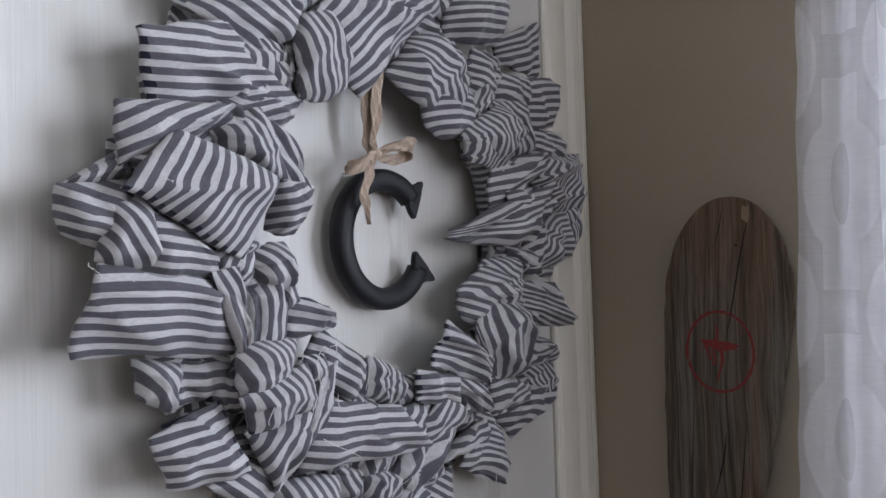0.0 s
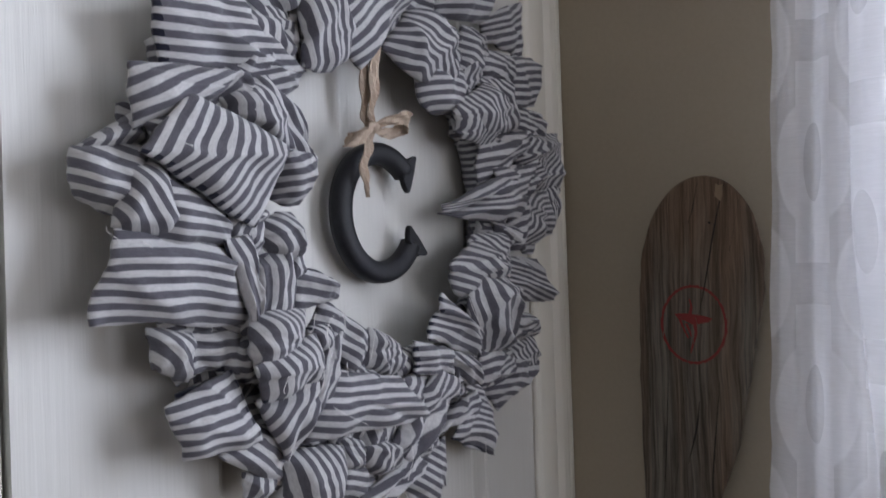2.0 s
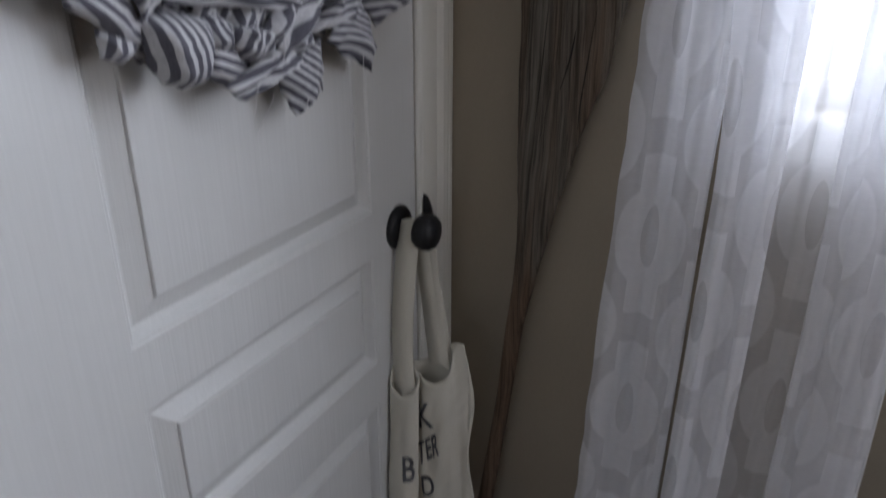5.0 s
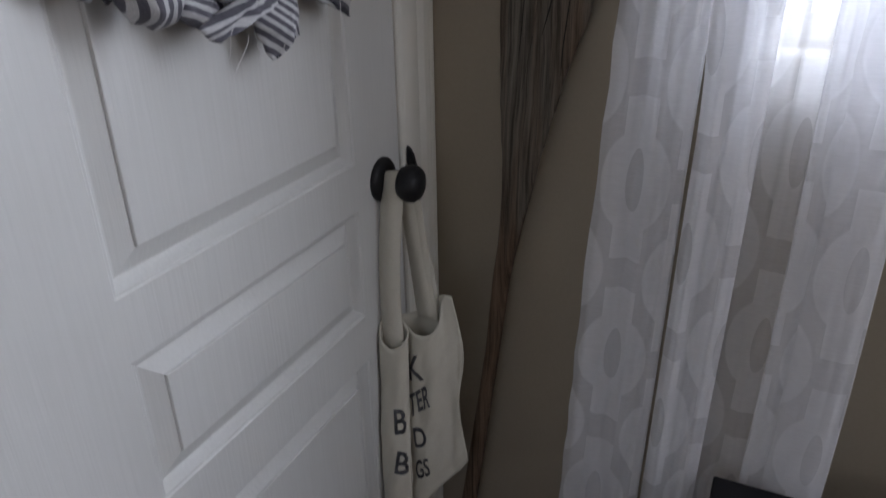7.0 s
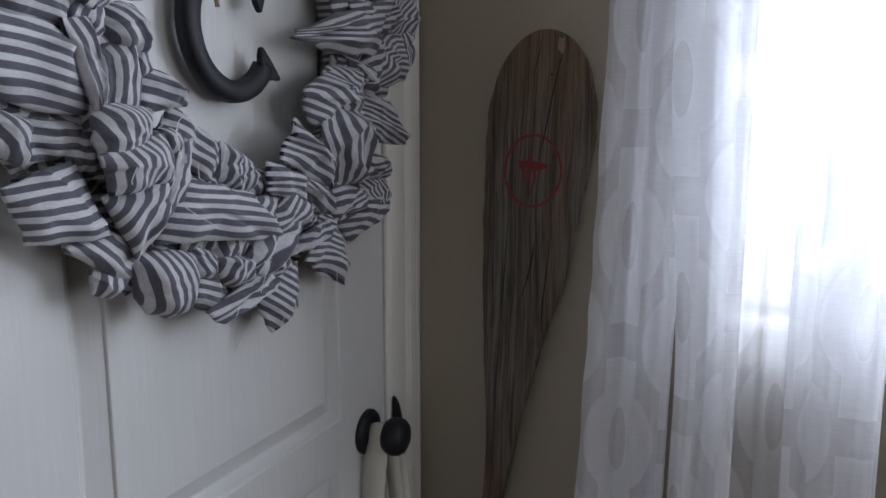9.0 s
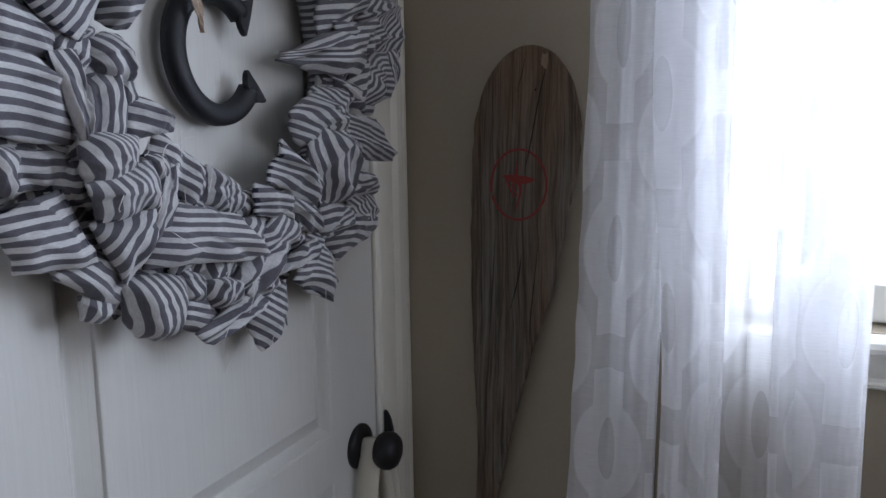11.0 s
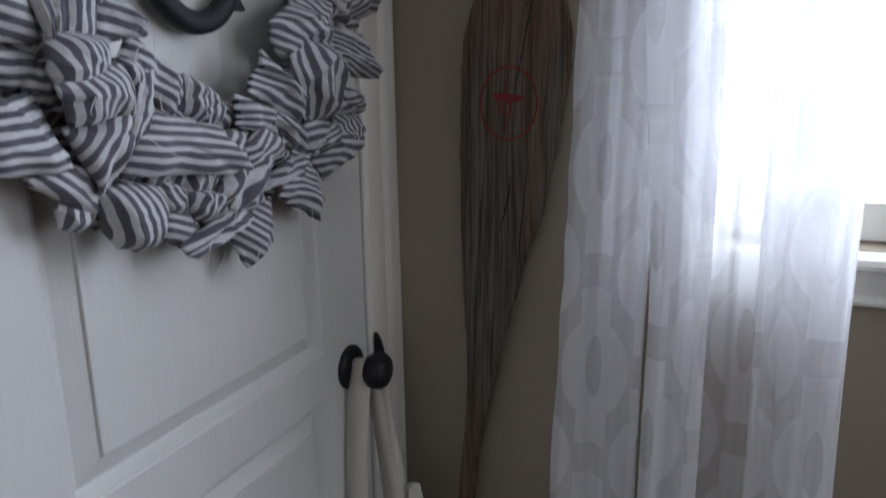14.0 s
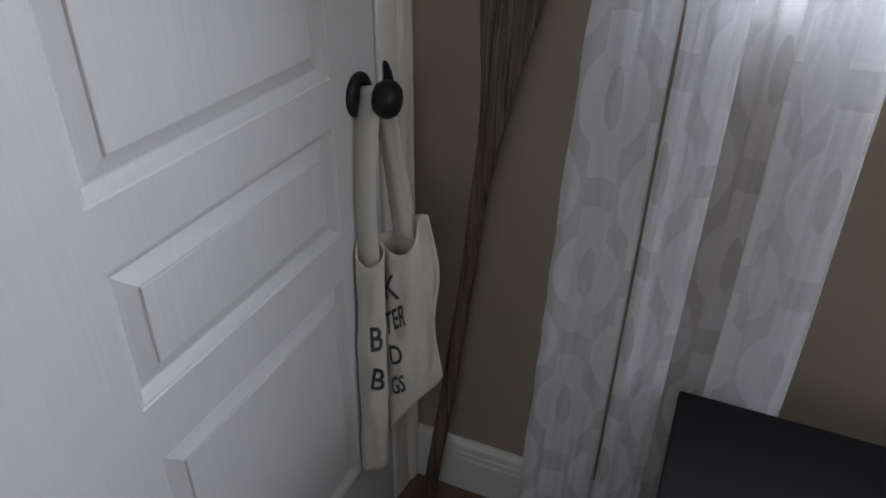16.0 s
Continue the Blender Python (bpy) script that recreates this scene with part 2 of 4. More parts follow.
def sweep(bm, profile, a, b, closed=True):
    """A profile of points, each a Vector, carried from offset a to offset b."""
    ra = [bm.verts.new(Vector(p) + Vector(a)) for p in profile]
    rb = [bm.verts.new(Vector(p) + Vector(b)) for p in profile]
    n = len(profile)
    for i in range(n if closed else n - 1):
        j = (i + 1) % n
        bm.faces.new((ra[i], ra[j], rb[j], rb[i]))
    if closed:
        bm.faces.new(ra)
        bm.faces.new(rb[::-1])
    return bm


def lathe(bm, axis_at, axis, profile, seg=32):
    """profile: (radius, height along the axis)."""
    q = Vector((0, 0, 1)).rotation_difference(Vector(axis))
    rings = []
    for r, h in profile:
        rings.append([bm.verts.new(Vector(axis_at) + q @ Vector((r * math.cos(k * math.tau / seg), r * math.sin(k * math.tau / seg), h))) for k in range(seg)])
    for a, b in zip(rings, rings[1:]):
        for k in range(seg):
            bm.faces.new((a[k], a[(k + 1) % seg], b[(k + 1) % seg], b[k]))
    bm.faces.new(rings[0])
    bm.faces.new(rings[-1])
    return bm


def catmull(points, steps):
    """A smooth line through the points."""
    ps = [Vector(p) for p in points]
    ps = [2 * ps[0] - ps[1]] + ps + [2 * ps[-1] - ps[-2]]
    out = []
    for i in range(1, len(ps) - 2):
        for k in range(steps):
            t = k / steps
            a, b, c, d = ps[i - 1:i + 3]
            out.append(0.5 * (2 * b + (c - a) * t + (2 * a - 5 * b + 4 * c - d) * t * t + (3 * b - a - 3 * c + d) * t ** 3))
    return out + [ps[-2]]


# ---- the room ----
DOOR_X0, DOOR_X1, DOOR_Z = -0.769, -0.098, 2.03


def structure(name, bm, material, label, category, smooth=False):
    return tagged(part(name, bm, material, None, "", smooth), label, category, "", "structure")


structure("floor", boxes(((ROOM_X - 0.1, ROOM_Y - 0.1, -0.1), (0.12, 0.14, 0.0))), FLOOR, "dark brown wooden floor boards", "floor")
floor = bpy.data.objects["floor"]
board = boxes(((0, 0, 0), (0.083, 1.2, 0.004)), bevel=0.0015)
board = mesh_of("board", board, FLOOR, False)
for k in range(14):
    end = -0.02
    for part_of_length in (0.3 + (0.37 * k % 0.6), 1.0, 1.0):
        ob = new("board", board)
        ob.parent = floor
        ob.location = (-0.09 - 0.085 * k, end - 1.2 * part_of_length, 0.0005)
        ob.scale = (1, part_of_length, 1)
        end -= 1.2 * part_of_length + 0.003
structure("ceiling", boxes(((ROOM_X - 0.1, ROOM_Y - 0.1, ROOM_Z), (0.12, 0.14, ROOM_Z + 0.1))), CEIL, "plain white painted ceiling", "ceiling")
structure("wall_door", boxes(((ROOM_X, 0.004, 0), (DOOR_X0 - 0.018, 0.12, ROOM_Z)), ((DOOR_X1 + 0.018, 0.004, 0), (0, 0.12, ROOM_Z)), ((DOOR_X0 - 0.018, 0.004, DOOR_Z + 0.02), (DOOR_X1 + 0.018, 0.12, ROOM_Z))), WALL, "taupe painted wall round the white door", "wall")
structure("wall_closet", boxes(((DOOR_X0 - 0.3, 0.125, 0), (0.1, 0.14, ROOM_Z))), WALL, "plain wall behind the closed door", "wall")
structure("wall_window", boxes(((0, ROOM_Y, 0), (0.12, 0.12, WIN_Z0)), ((0, ROOM_Y, WIN_Z1), (0.12, 0.12, ROOM_Z)), ((0, WIN_Y0, WIN_Z0), (0.12, 0.12, WIN_Z1)), ((0, ROOM_Y, WIN_Z0), (0.12, WIN_Y1, WIN_Z1))), WALL, "taupe painted wall with the window", "wall")
# wall out of view; its opening is made up to let the back fill through
structure("wall_back", boxes(((ROOM_X, ROOM_Y - 0.1, 0), (0.12, ROOM_Y, 0.88)), ((ROOM_X, ROOM_Y - 0.1, 2.30), (0.12, ROOM_Y, ROOM_Z)), ((ROOM_X, ROOM_Y - 0.1, 0.88), (-1.35, ROOM_Y, 2.30)), ((-0.09, ROOM_Y - 0.1, 0.88), (0.12, ROOM_Y, 2.30))), WALL, "plain taupe painted wall", "wall")
# also out of view, with an invented opening for the side fill
structure("wall_side", boxes(((ROOM_X - 0.1, ROOM_Y, 0), (ROOM_X, 0.12, 0.75)), ((ROOM_X - 0.1, ROOM_Y, 2.22), (ROOM_X, 0.12, ROOM_Z)), ((ROOM_X - 0.1, ROOM_Y, 0.75), (ROOM_X, -1.26, 2.22)), ((ROOM_X - 0.1, -0.10, 0.75), (ROOM_X, 0.12, 2.22))), WALL, "plain taupe painted wall", "wall")


def casing(name, x_in, x_out, z0, z1, y):
    """An upright moulded casing board; x_in is the edge beside the door."""
    w = x_out - x_in
    prof = [(0, 0.03), (0, -0.004), (0.02, -0.0075), (0.07, -0.009), (0.11, -0.0075), (0.15, -0.009), (0.36, -0.011), (0.55, -0.012), (0.60, -0.010), (0.64, -0.013), (0.70, -0.017), (0.80, -0.0195), (0.86, -0.0185), (0.88, -0.020), (0.97, -0.020), (1, -0.018), (1, 0.03)]
    bm = sweep(bmesh.new(), [(x_in + a * w, y + b, 0) for a, b in prof], (0, 0, z0), (0, 0, z1))
    return structure(name, bm, TRIM, "white painted moulded door casing", "trim")


casing("door_casing_1", DOOR_X1 + 0.006, -0.001, 0.0, DOOR_Z + 0.09, 0.004)
casing("door_casing_2", DOOR_X0 - 0.006, DOOR_X0 - 0.098, 0.0, DOOR_Z + 0.09, 0.004)
structure("door_casing_3", boxes(((DOOR_X0 - 0.006, -0.014, DOOR_Z + 0.008), (DOOR_X1 + 0.006, 0.003, DOOR_Z + 0.09)), bevel=0.003), TRIM, "white painted head casing over the door", "trim")
structure("door_jamb", boxes(((DOOR_X0 - 0.017, 0.006, 0), (DOOR_X0 - 0.003, 0.119, DOOR_Z + 0.004)), ((DOOR_X1 + 0.003, 0.006, 0), (DOOR_X1 + 0.017, 0.119, DOOR_Z + 0.004)), ((DOOR_X0 - 0.003, 0.006, DOOR_Z + 0.005), (DOOR_X1 + 0.003, 0.119, DOOR_Z + 0.018))), TRIM, "white painted door jamb", "trim")


def baseboard(name, y0, y1):
    prof = [(0.001, 0), (-0.014, 0), (-0.014, 0.100), (-0.0125, 0.104), (-0.0125, 0.116), (-0.010, 0.120), (-0.0135, 0.126), (-0.0125, 0.140), (-0.008, 0.149), (-0.004, 0.152), (0.001, 0.152)]
    bm = sweep(bmesh.new(), [(a, 0, b * 0.96) for a, b in prof], (0, y0, 0), (0, y1, 0))
    return structure(name, bm, TRIM, "white moulded baseboard along the wall", "baseboard")


baseboard("baseboard", ROOM_Y, -0.018)


# ---- door ----
def panel_rings(bm, x0, x1, z0, z1):
    """A raised panel: sticking, groove, a wide bevel and a flat field."""
    prof = [(0, 0), (0.002, 0.0018), (0.0045, 0.0022), (0.006, 0.0042), (0.0105, 0.0100), (0.0135, 0.0128), (0.0155, 0.0128), (0.0350, 0.0044), (0.0362, 0.0046), (0.0368, 0.0014), (0.0378, 0.0008)]
    rings = [[bm.verts.new(p) for p in ((x0 + d, e, z0 + d), (x1 - d, e, z0 + d), (x1 - d, e, z1 - d), (x0 + d, e, z1 - d))] for d, e in prof]
    for a, b in zip(rings, rings[1:]):
        for k in range(4):
            bm.faces.new((a[k], a[(k + 1) % 4], b[(k + 1) % 4], b[k]))
    bm.faces.new(rings[-1])
    return bm


PANEL_X = (-0.618, -0.219)
PANELS = [(0.22, 0.653), (0.727, 0.895), (0.961, 1.90)]


def make_door():
    door = thing("door_1", "closed white panelled door with embossed wood grain", "door")
    door["kind"] = "structure"
    bm = bmesh.new()
    t = 0.036
    zs = [0.006] + [z for p in PANELS for z in p] + [DOOR_Z]
    box(bm, (DOOR_X0, 0.0, zs[0]), (PANEL_X[0], t, zs[-1]))
    box(bm, (PANEL_X[1], 0.0, zs[0]), (DOOR_X1, t, zs[-1]))
    for a, b in zip(zs[::2], zs[1::2]):
        box(bm, (PANEL_X[0], 0.0, a), (PANEL_X[1], t, b))
    for a, b in PANELS:
        box(bm, (PANEL_X[0], 0.02, a), (PANEL_X[1], t, b))
    bmesh.ops.remove_doubles(bm, verts=bm.verts, dist=1e-5)
    part("slab", bm, DOOR, door)
    for a, b in PANELS:
        part("panel", panel_rings(bmesh.new(), PANEL_X[0], PANEL_X[1], a, b), DOOR, door)
    return door


make_door()

KNOB = Vector((-0.152, 0, 0.919))


def make_knob():
    ob = thing("door_knob", "round black iron door knob with a round rose", "door knob", at=KNOB)
    part("rose", lathe(bmesh.new(), (0, 0, 0), (0, -1, 0), [(0.0325, 0.0), (0.0325, 0.004), (0.030, 0.0075), (0.022, 0.009), (0.016, 0.011)], 40), BLACK, ob, smooth=True)
    part("spindle", lathe(bmesh.new(), (0, -0.008, 0), (0, -1, 0), [(0.012, 0), (0.0095, 0.006), (0.0095, 0.026), (0.013, 0.033)], 24), BLACK, ob, smooth=True)
    ball = [(0.013, 0.030), (0.022, 0.034), (0.0262, 0.041), (0.0272, 0.048), (0.0262, 0.055), (0.022, 0.061), (0.014, 0.065), (0.005, 0.0665)]
    part("ball", lathe(bmesh.new(), (0, 0, 0), (0, -1, 0), ball, 40), BLACK, ob, smooth=True)


make_knob()


def make_strike():
    ob = thing("latch_keeper", "black iron half-round latch keeper on the casing", "latch", at=(-0.082, -0.009, 0.905))
    prof = [(0, 0.002, 0.0445), (0, -0.003, 0.041), (0, -0.008, 0.031), (0, -0.0115, 0.016), (0, -0.0125, 0.0), (0, -0.011, -0.014), (0, -0.006, -0.026), (0, 0.002, -0.031)]
    part("plate", sweep(bmesh.new(), prof, (-0.003, 0, 0), (0.003, 0, 0)), BLACK, ob)


make_strike()


# ---- window ----
def make_window():
    win = thing("window_1", "bright white framed window with a moulded sill", "window")
    win["kind"] = "structure"
    y0, y1, z0, z1 = WIN_Y0, WIN_Y1, WIN_Z0, WIN_Z1
    part("casing", boxes(((-0.018, y0 + 0.002, z0), (-0.001, y0 + 0.034, z1 + 0.08)), ((-0.018, y1 - 0.075, z0), (-0.001, y1 - 0.002, z1 + 0.08)), ((-0.0175, y1, z1), (-0.001, y0, z1 + 0.08)), bevel=0.003), TRIM, win)
    prof = [(0.06, 0.0), (-0.030, 0.0), (-0.036, 0.004), (-0.038, 0.010), (-0.036, 0.017), (-0.030, 0.021), (0.06, 0.021)]
    part("sill", sweep(bmesh.new(), [(a, 0, b + z0 - 0.022) for a, b in prof], (0, y0 + 0.046, 0), (0, y1 - 0.10, 0)), TRIM, win)
    prof = [(-0.001, 0.0), (-0.012, 0.0), (-0.016, 0.004), (-0.017, 0.010), (-0.013, 0.014), (-0.012, 0.022), (-0.016, 0.034), (-0.020, 0.050), (-0.021, 0.068), (-0.001, 0.068)]
    part("apron", sweep(bmesh.new(), [(a, 0, b * 0.68 + z0 - 0.0695) for a, b in prof], (0, y0 + 0.037, 0), (0, y1 - 0.082, 0)), TRIM, win)
    part("jamb", boxes(((0.001, y0 - 0.012, z0), (0.119, y0 - 0.001, z1)), ((0.001, y1 + 0.001, z0), (0.119, y1 + 0.02, z1)), ((0.001, y1 + 0.02, z1 - 0.02), (0.119, y0 - 0.02, z1))), TRIM, win)
    mid = (z0 + z1) / 2
    for k, (a, b) in enumerate(((z0 + 0.004, mid), (mid - 0.02, z1 - 0.022))):
        x = 0.045 + 0.035 * k
        bm = boxes(((x, y1 + 0.021, a), (x + 0.03, y0 - 0.013, a + 0.05)), ((x, y1 + 0.021, b - 0.035), (x + 0.03, y0 - 0.013, b)), ((x, y1 + 0.021, a + 0.05), (x + 0.03, y1 + 0.06, b - 0.035)), ((x, y0 - 0.045, a + 0.05), (x + 0.03, y0 - 0.013, b - 0.035)), bevel=0.002)
        sash = part("sash", bm, TRIM, win)
        pane = part("pane", boxes(((x + 0.013, y1 + 0.058, a + 0.048), (x + 0.017, y0 - 0.043, b - 0.033))), GLASS, sash)
        pane.visible_shadow = False


make_window()


# ---- curtain ----
def make_curtain():
    """A sheer hung in soft pleats, in two lengths; each plan line is carried from the floor to the rod."""
    ob = thing("sheer_curtain", "white sheer curtain with burnout ovals hanging over the window", "curtain")
    first = [(-0.098, -0.306), (-0.104, -0.326), (-0.096, -0.350), (-0.105, -0.378), (-0.102, -0.404), (-0.097, -0.411), (-0.090, -0.402), (-0.086, -0.372), (-0.083, -0.345), (-0.080, -0.318), (-0.074, -0.313), (-0.070, -0.340), (-0.072, -0.380), (-0.068, -0.405), (-0.062, -0.408), (-0.060, -0.380), (-0.062, -0.335), (-0.056, -0.316)]
    second = [(-0.106, -0.4150), (-0.116, -0.4175), (-0.124, -0.432), (-0.114, -0.449), (-0.122, -0.466), (-0.118, -0.481), (-0.110, -0.485), (-0.102, -0.470), (-0.096, -0.445), (-0.091, -0.428), (-0.084, -0.422), (-0.078, -0.436), (-0.080, -0.462), (-0.075, -0.474), (-0.070, -0.462), (-0.071, -0.440), (-0.067, -0.432), (-0.064, -0.446), (-0.068, -0.475), (-0.080, -0.500), (-0.078, -0.530), (-0.082, -0.560), (-0.078, -0.590), (-0.082, -0.628), (-0.089, -0.640), (-0.095, -0.628), (-0.092, -0.600), (-0.096, -0.565), (-0.100, -0.546), (-0.107, -0.541), (-0.112, -0.553), (-0.106, -0.575), (-0.112, -0.598), (-0.106, -0.620), (-0.112, -0.638), (-0.118, -0.634), (-0.117, -0.610), (-0.119, -0.585), (-0.118, -0.566)]
    rows = 90
    for n, plan in enumerate((first, second)):
        line = catmull([(a, b, 0) for a, b in plan], 10)
        run = [0.02 + 0.17 * n]
        for a, b in zip(line, line[1:]):
            run.append(run[-1] + (b - a).length)
        bm = bmesh.new()
        uv = bm.loops.layers.uv.new("cloth")
        grid = []
        for j in range(rows + 1):
            z = 0.015 + 2.25 * j / rows
            ring = []
            for i, p in enumerate(line):
                s = i / (len(line) - 1)
                w = noise.noise(Vector((p.y * 22, z * 1.7, 3.1))) * 0.007 + noise.noise(Vector((p.y * 75, z * 1.2, 9.0))) * 0.0085
                low = 1.2 - z
                across = min(1.0, max(0.0, (-0.306 - p.y) / 0.105)) if n == 0 else min(1.0, max(0.0, (-0.418 - p.y) / 0.22))
                spread = low * (0.034 * (1 - across) + 0.012 * across) if n == 0 else low * (0.014 * max(0.0, 1 - across * 3) - 0.010 * max(0.0, across - 0.6))
                shut = min(1.0, max(0.0, (z - 1.00) / 0.45))
                spread += 0.024 * shut * shut * (3 - 2 * shut) * max(0.0, 1 - across * 4) * n
                spread -= 0.0045 * (1 - shut) * max(0.0, 1 - across * 3) * n
                edge = 0.0012 * math.sin(z * 47 + 2 * math.sin(z * 11)) * (max(0.0, 1 - s * 12) * (1 - n) + max(0.0, s * 12 - 11) * n)
                ring.append(bm.verts.new((min(max(p.x + w, -0.12 if p.y < -0.495 else -1), -0.052), p.y + spread + edge + noise.noise(Vector((p.y * 16, z * 2.2, 5.5))) * 0.004, z)))
            grid.append(ring)
        for j in range(rows):
            for i in range(len(line) - 1):
                f = bm.faces.new((grid[j][i], grid[j][i + 1], grid[j + 1][i + 1], grid[j + 1][i]))
                for lp, (a, b) in zip(f.loops, ((i, j), (i + 1, j), (i + 1, j + 1), (i, j + 1))):
                    lp[uv].uv = (run[a] * 1.22, 0.015 + 0.08 * n + 2.25 * b / rows)
        part("panel", bm, SHEER, ob, smooth=True)
    rod = thing("curtain_rod", "plain dark curtain rod over the window", "curtain rod")
    part("rod", lathe(bmesh.new(), (-0.08, -0.28, 2.275), (0, -1, 0), [(0.008, 0), (0.008, 1.35)], 16), BLACK, rod, smooth=True)
    part("bracket", boxes(((-0.086, -0.30, 2.262), (-0.001, -0.29, 2.268)), ((-0.006, -0.31, 2.23), (-0.001, -0.28, 2.29))), BLACK, rod)


make_curtain()


# ---- bench ----
def make_bench():
    ob = thing("black_bench", "black painted wooden chest below the window", "bench", at=(-0.127, -0.506, 0))
    part("top", boxes(((-0.44, -1.0, 0.507), (0, 0, 0.533)), bevel=0.003), BENCH, ob)
    part("side", boxes(((-0.425, -0.985, 0.0), (-0.012, -0.965, 0.506))), BENCH, ob)
    part("side", boxes(((-0.425, -0.035, 0.0), (-0.012, -0.015, 0.506))), BENCH, ob)
    part("front", boxes(((-0.425, -0.964, 0.04), (-0.405, -0.036, 0.506))), BENCH, ob)
    part("back", boxes(((-0.032, -0.964, 0.04), (-0.012, -0.036, 0.506))), BENCH, ob)


make_bench()


# ---- paddle ----
PADDLE_TOP, PADDLE_FOOT = Vector((-0.022, -0.2235, 1.487)), Vector((-0.060, -0.058, 0.004))


def paddle_span(z):
    """The blade's and shaft's two edges (y) at a height: a long worn teardrop that runs into a round shaft."""
    if z > 1.33:
        k = (z - 1.33) / (1.487 - 1.33)
        c = -0.2125 - 0.006 * k
        half = 0.0795 * math.sqrt(max(0.0, 1 - k ** 2.5))
        return c + half, c - half - 0.001
    keys = [(1.33, -0.2915), (1.24, -0.2755), (1.14, -0.2575), (1.06, -0.231), (0.95, -0.203), (0.885, -0.190), (0.82, -0.176), (0.74, -0.161), (0.60, -0.147), (0.275, -0.113), (0.0, -0.078)]
    inner = [(1.33, -0.1335), (1.20, -0.1315), (1.05, -0.1355), (0.95, -0.1415), (0.88, -0.1435), (0.80, -0.1400), (0.738, -0.1330), (0.60, -0.1235), (0.269, -0.0840), (0.0, -0.0490)]

    def along(rows):
        for (za, a), (zb, b) in zip(rows, rows[1:]):
            if z >= zb:
                return b + (a - b) * (z - zb) / (za - zb)

    return along(inner), along(keys)


def make_paddle():
    ob = thing("wooden_paddle", "weathered grey wooden paddle with a red emblem leaning in the corner", "paddle")
    bm = bmesh.new()
    rings, seg = [], 28
    zs = [0.004 + 1.30 * k / 80 for k in range(81)] + [1.304 + 0.183 * math.sin(k / 16 * math.pi / 2) for k in range(1, 17)]
    for z in zs:
        a, b = paddle_span(z)
        k = (z - PADDLE_FOOT.z) / (PADDLE_TOP.z - PADDLE_FOOT.z)
        x = PADDLE_FOOT.x + (PADDLE_TOP.x - PADDLE_FOOT.x) * k
        thick = 0.0135 - 0.0045 * min(1.0, max(0.0, (z - 0.8) / 0.3))
        c, half = (a + b) / 2, max(0.0006, (a - b) / 2)
        worn = 1 + 0.045 * noise.noise(Vector((0, 2.0, z * 38))) + 0.012 * noise.noise(Vector((0, 7.0, z * 130)))
        pw = 0.55 if z > 0.95 else 0.8
        ring = []
        for i in range(seg):
            t = i / seg * math.tau
            cs, sn = math.cos(t), math.sin(t)
            ring.append(bm.verts.new((x + thick * math.copysign(abs(sn) ** pw, sn) * min(1, half / 0.008), c + half * worn * math.copysign(abs(cs) ** (pw + 0.15), cs), z)))
        rings.append(ring)
    for p, q in zip(rings, rings[1:]):
        for i in range(seg):
            bm.faces.new((p[i], p[(i + 1) % seg], q[(i + 1) % seg], q[i]))
    bm.faces.new(rings[0])
    bm.faces.new(rings[-1])
    part("blade_and_shaft", bm, WOOD, ob, smooth=True)
    # red ring and mark on the blade's face
    lean = (PADDLE_TOP.x - PADDLE_FOOT.x) / (PADDLE_TOP.z - PADDLE_FOOT.z)

    def on_face(y, z):
        return (PADDLE_FOOT.x + lean * z - 0.0098, y, z)

    cy, cz = -0.207, 1.2935
    bm = bmesh.new()
    n = 72
    ins = [bm.verts.new(on_face(cy + 0.0390 * math.cos(k * math.tau / n), cz + 0.0480 * math.sin(k * math.tau / n))) for k in range(n)]
    out = [bm.verts.new(on_face(cy + (0.0424 + 0.0006 * math.sin(k * 1.7)) * math.cos(k * math.tau / n), cz + (0.0514 + 0.0006 * math.sin(k * 2.3)) * math.sin(k * math.tau / n))) for k in range(n)]
    for k in range(n):
        bm.faces.new((ins[k], ins[(k + 1) % n], out[(k + 1) % n], out[k]))
    part("ring_mark", bm, RED, ob, "worn red painted ring")
    def stroke(points, widths, lift):
        """A thin mark on the blade's face along a line of (y, z)."""
        bm = bmesh.new()
        line, ws = catmull([(a, b, 0) for a, b in points], 6), catmull([(w, 0, 0) for w in widths], 6)
        va = [bm.verts.new(Vector(on_face(q.x + w.x, q.y)) - Vector((lift, 0, 0))) for q, w in zip(line, ws)]
        vb = [bm.verts.new(Vector(on_face(q.x - w.x, q.y)) - Vector((lift, 0, 0))) for q, w in zip(line, ws)]
        for k in range(len(line) - 1):
            bm.faces.new((va[k], va[k + 1], vb[k + 1], vb[k]))
        return bm

    bar = [(0.024, 0.0135), (0.010, 0.0145), (-0.002, 0.0130), (-0.014, 0.0115), (-0.0245, 0.0080), (-0.019, 0.0035), (-0.008, 0.0010), (0.002, 0.0000), (0.011, 0.0050), (0.018, 0.0055)]
    bm = bmesh.new()
    bm.faces.new([bm.verts.new(on_face(cy + a, cz + b)) for a, b in bar])
    part("emblem_mark", bm, RED, ob, "worn red painted plain bar")
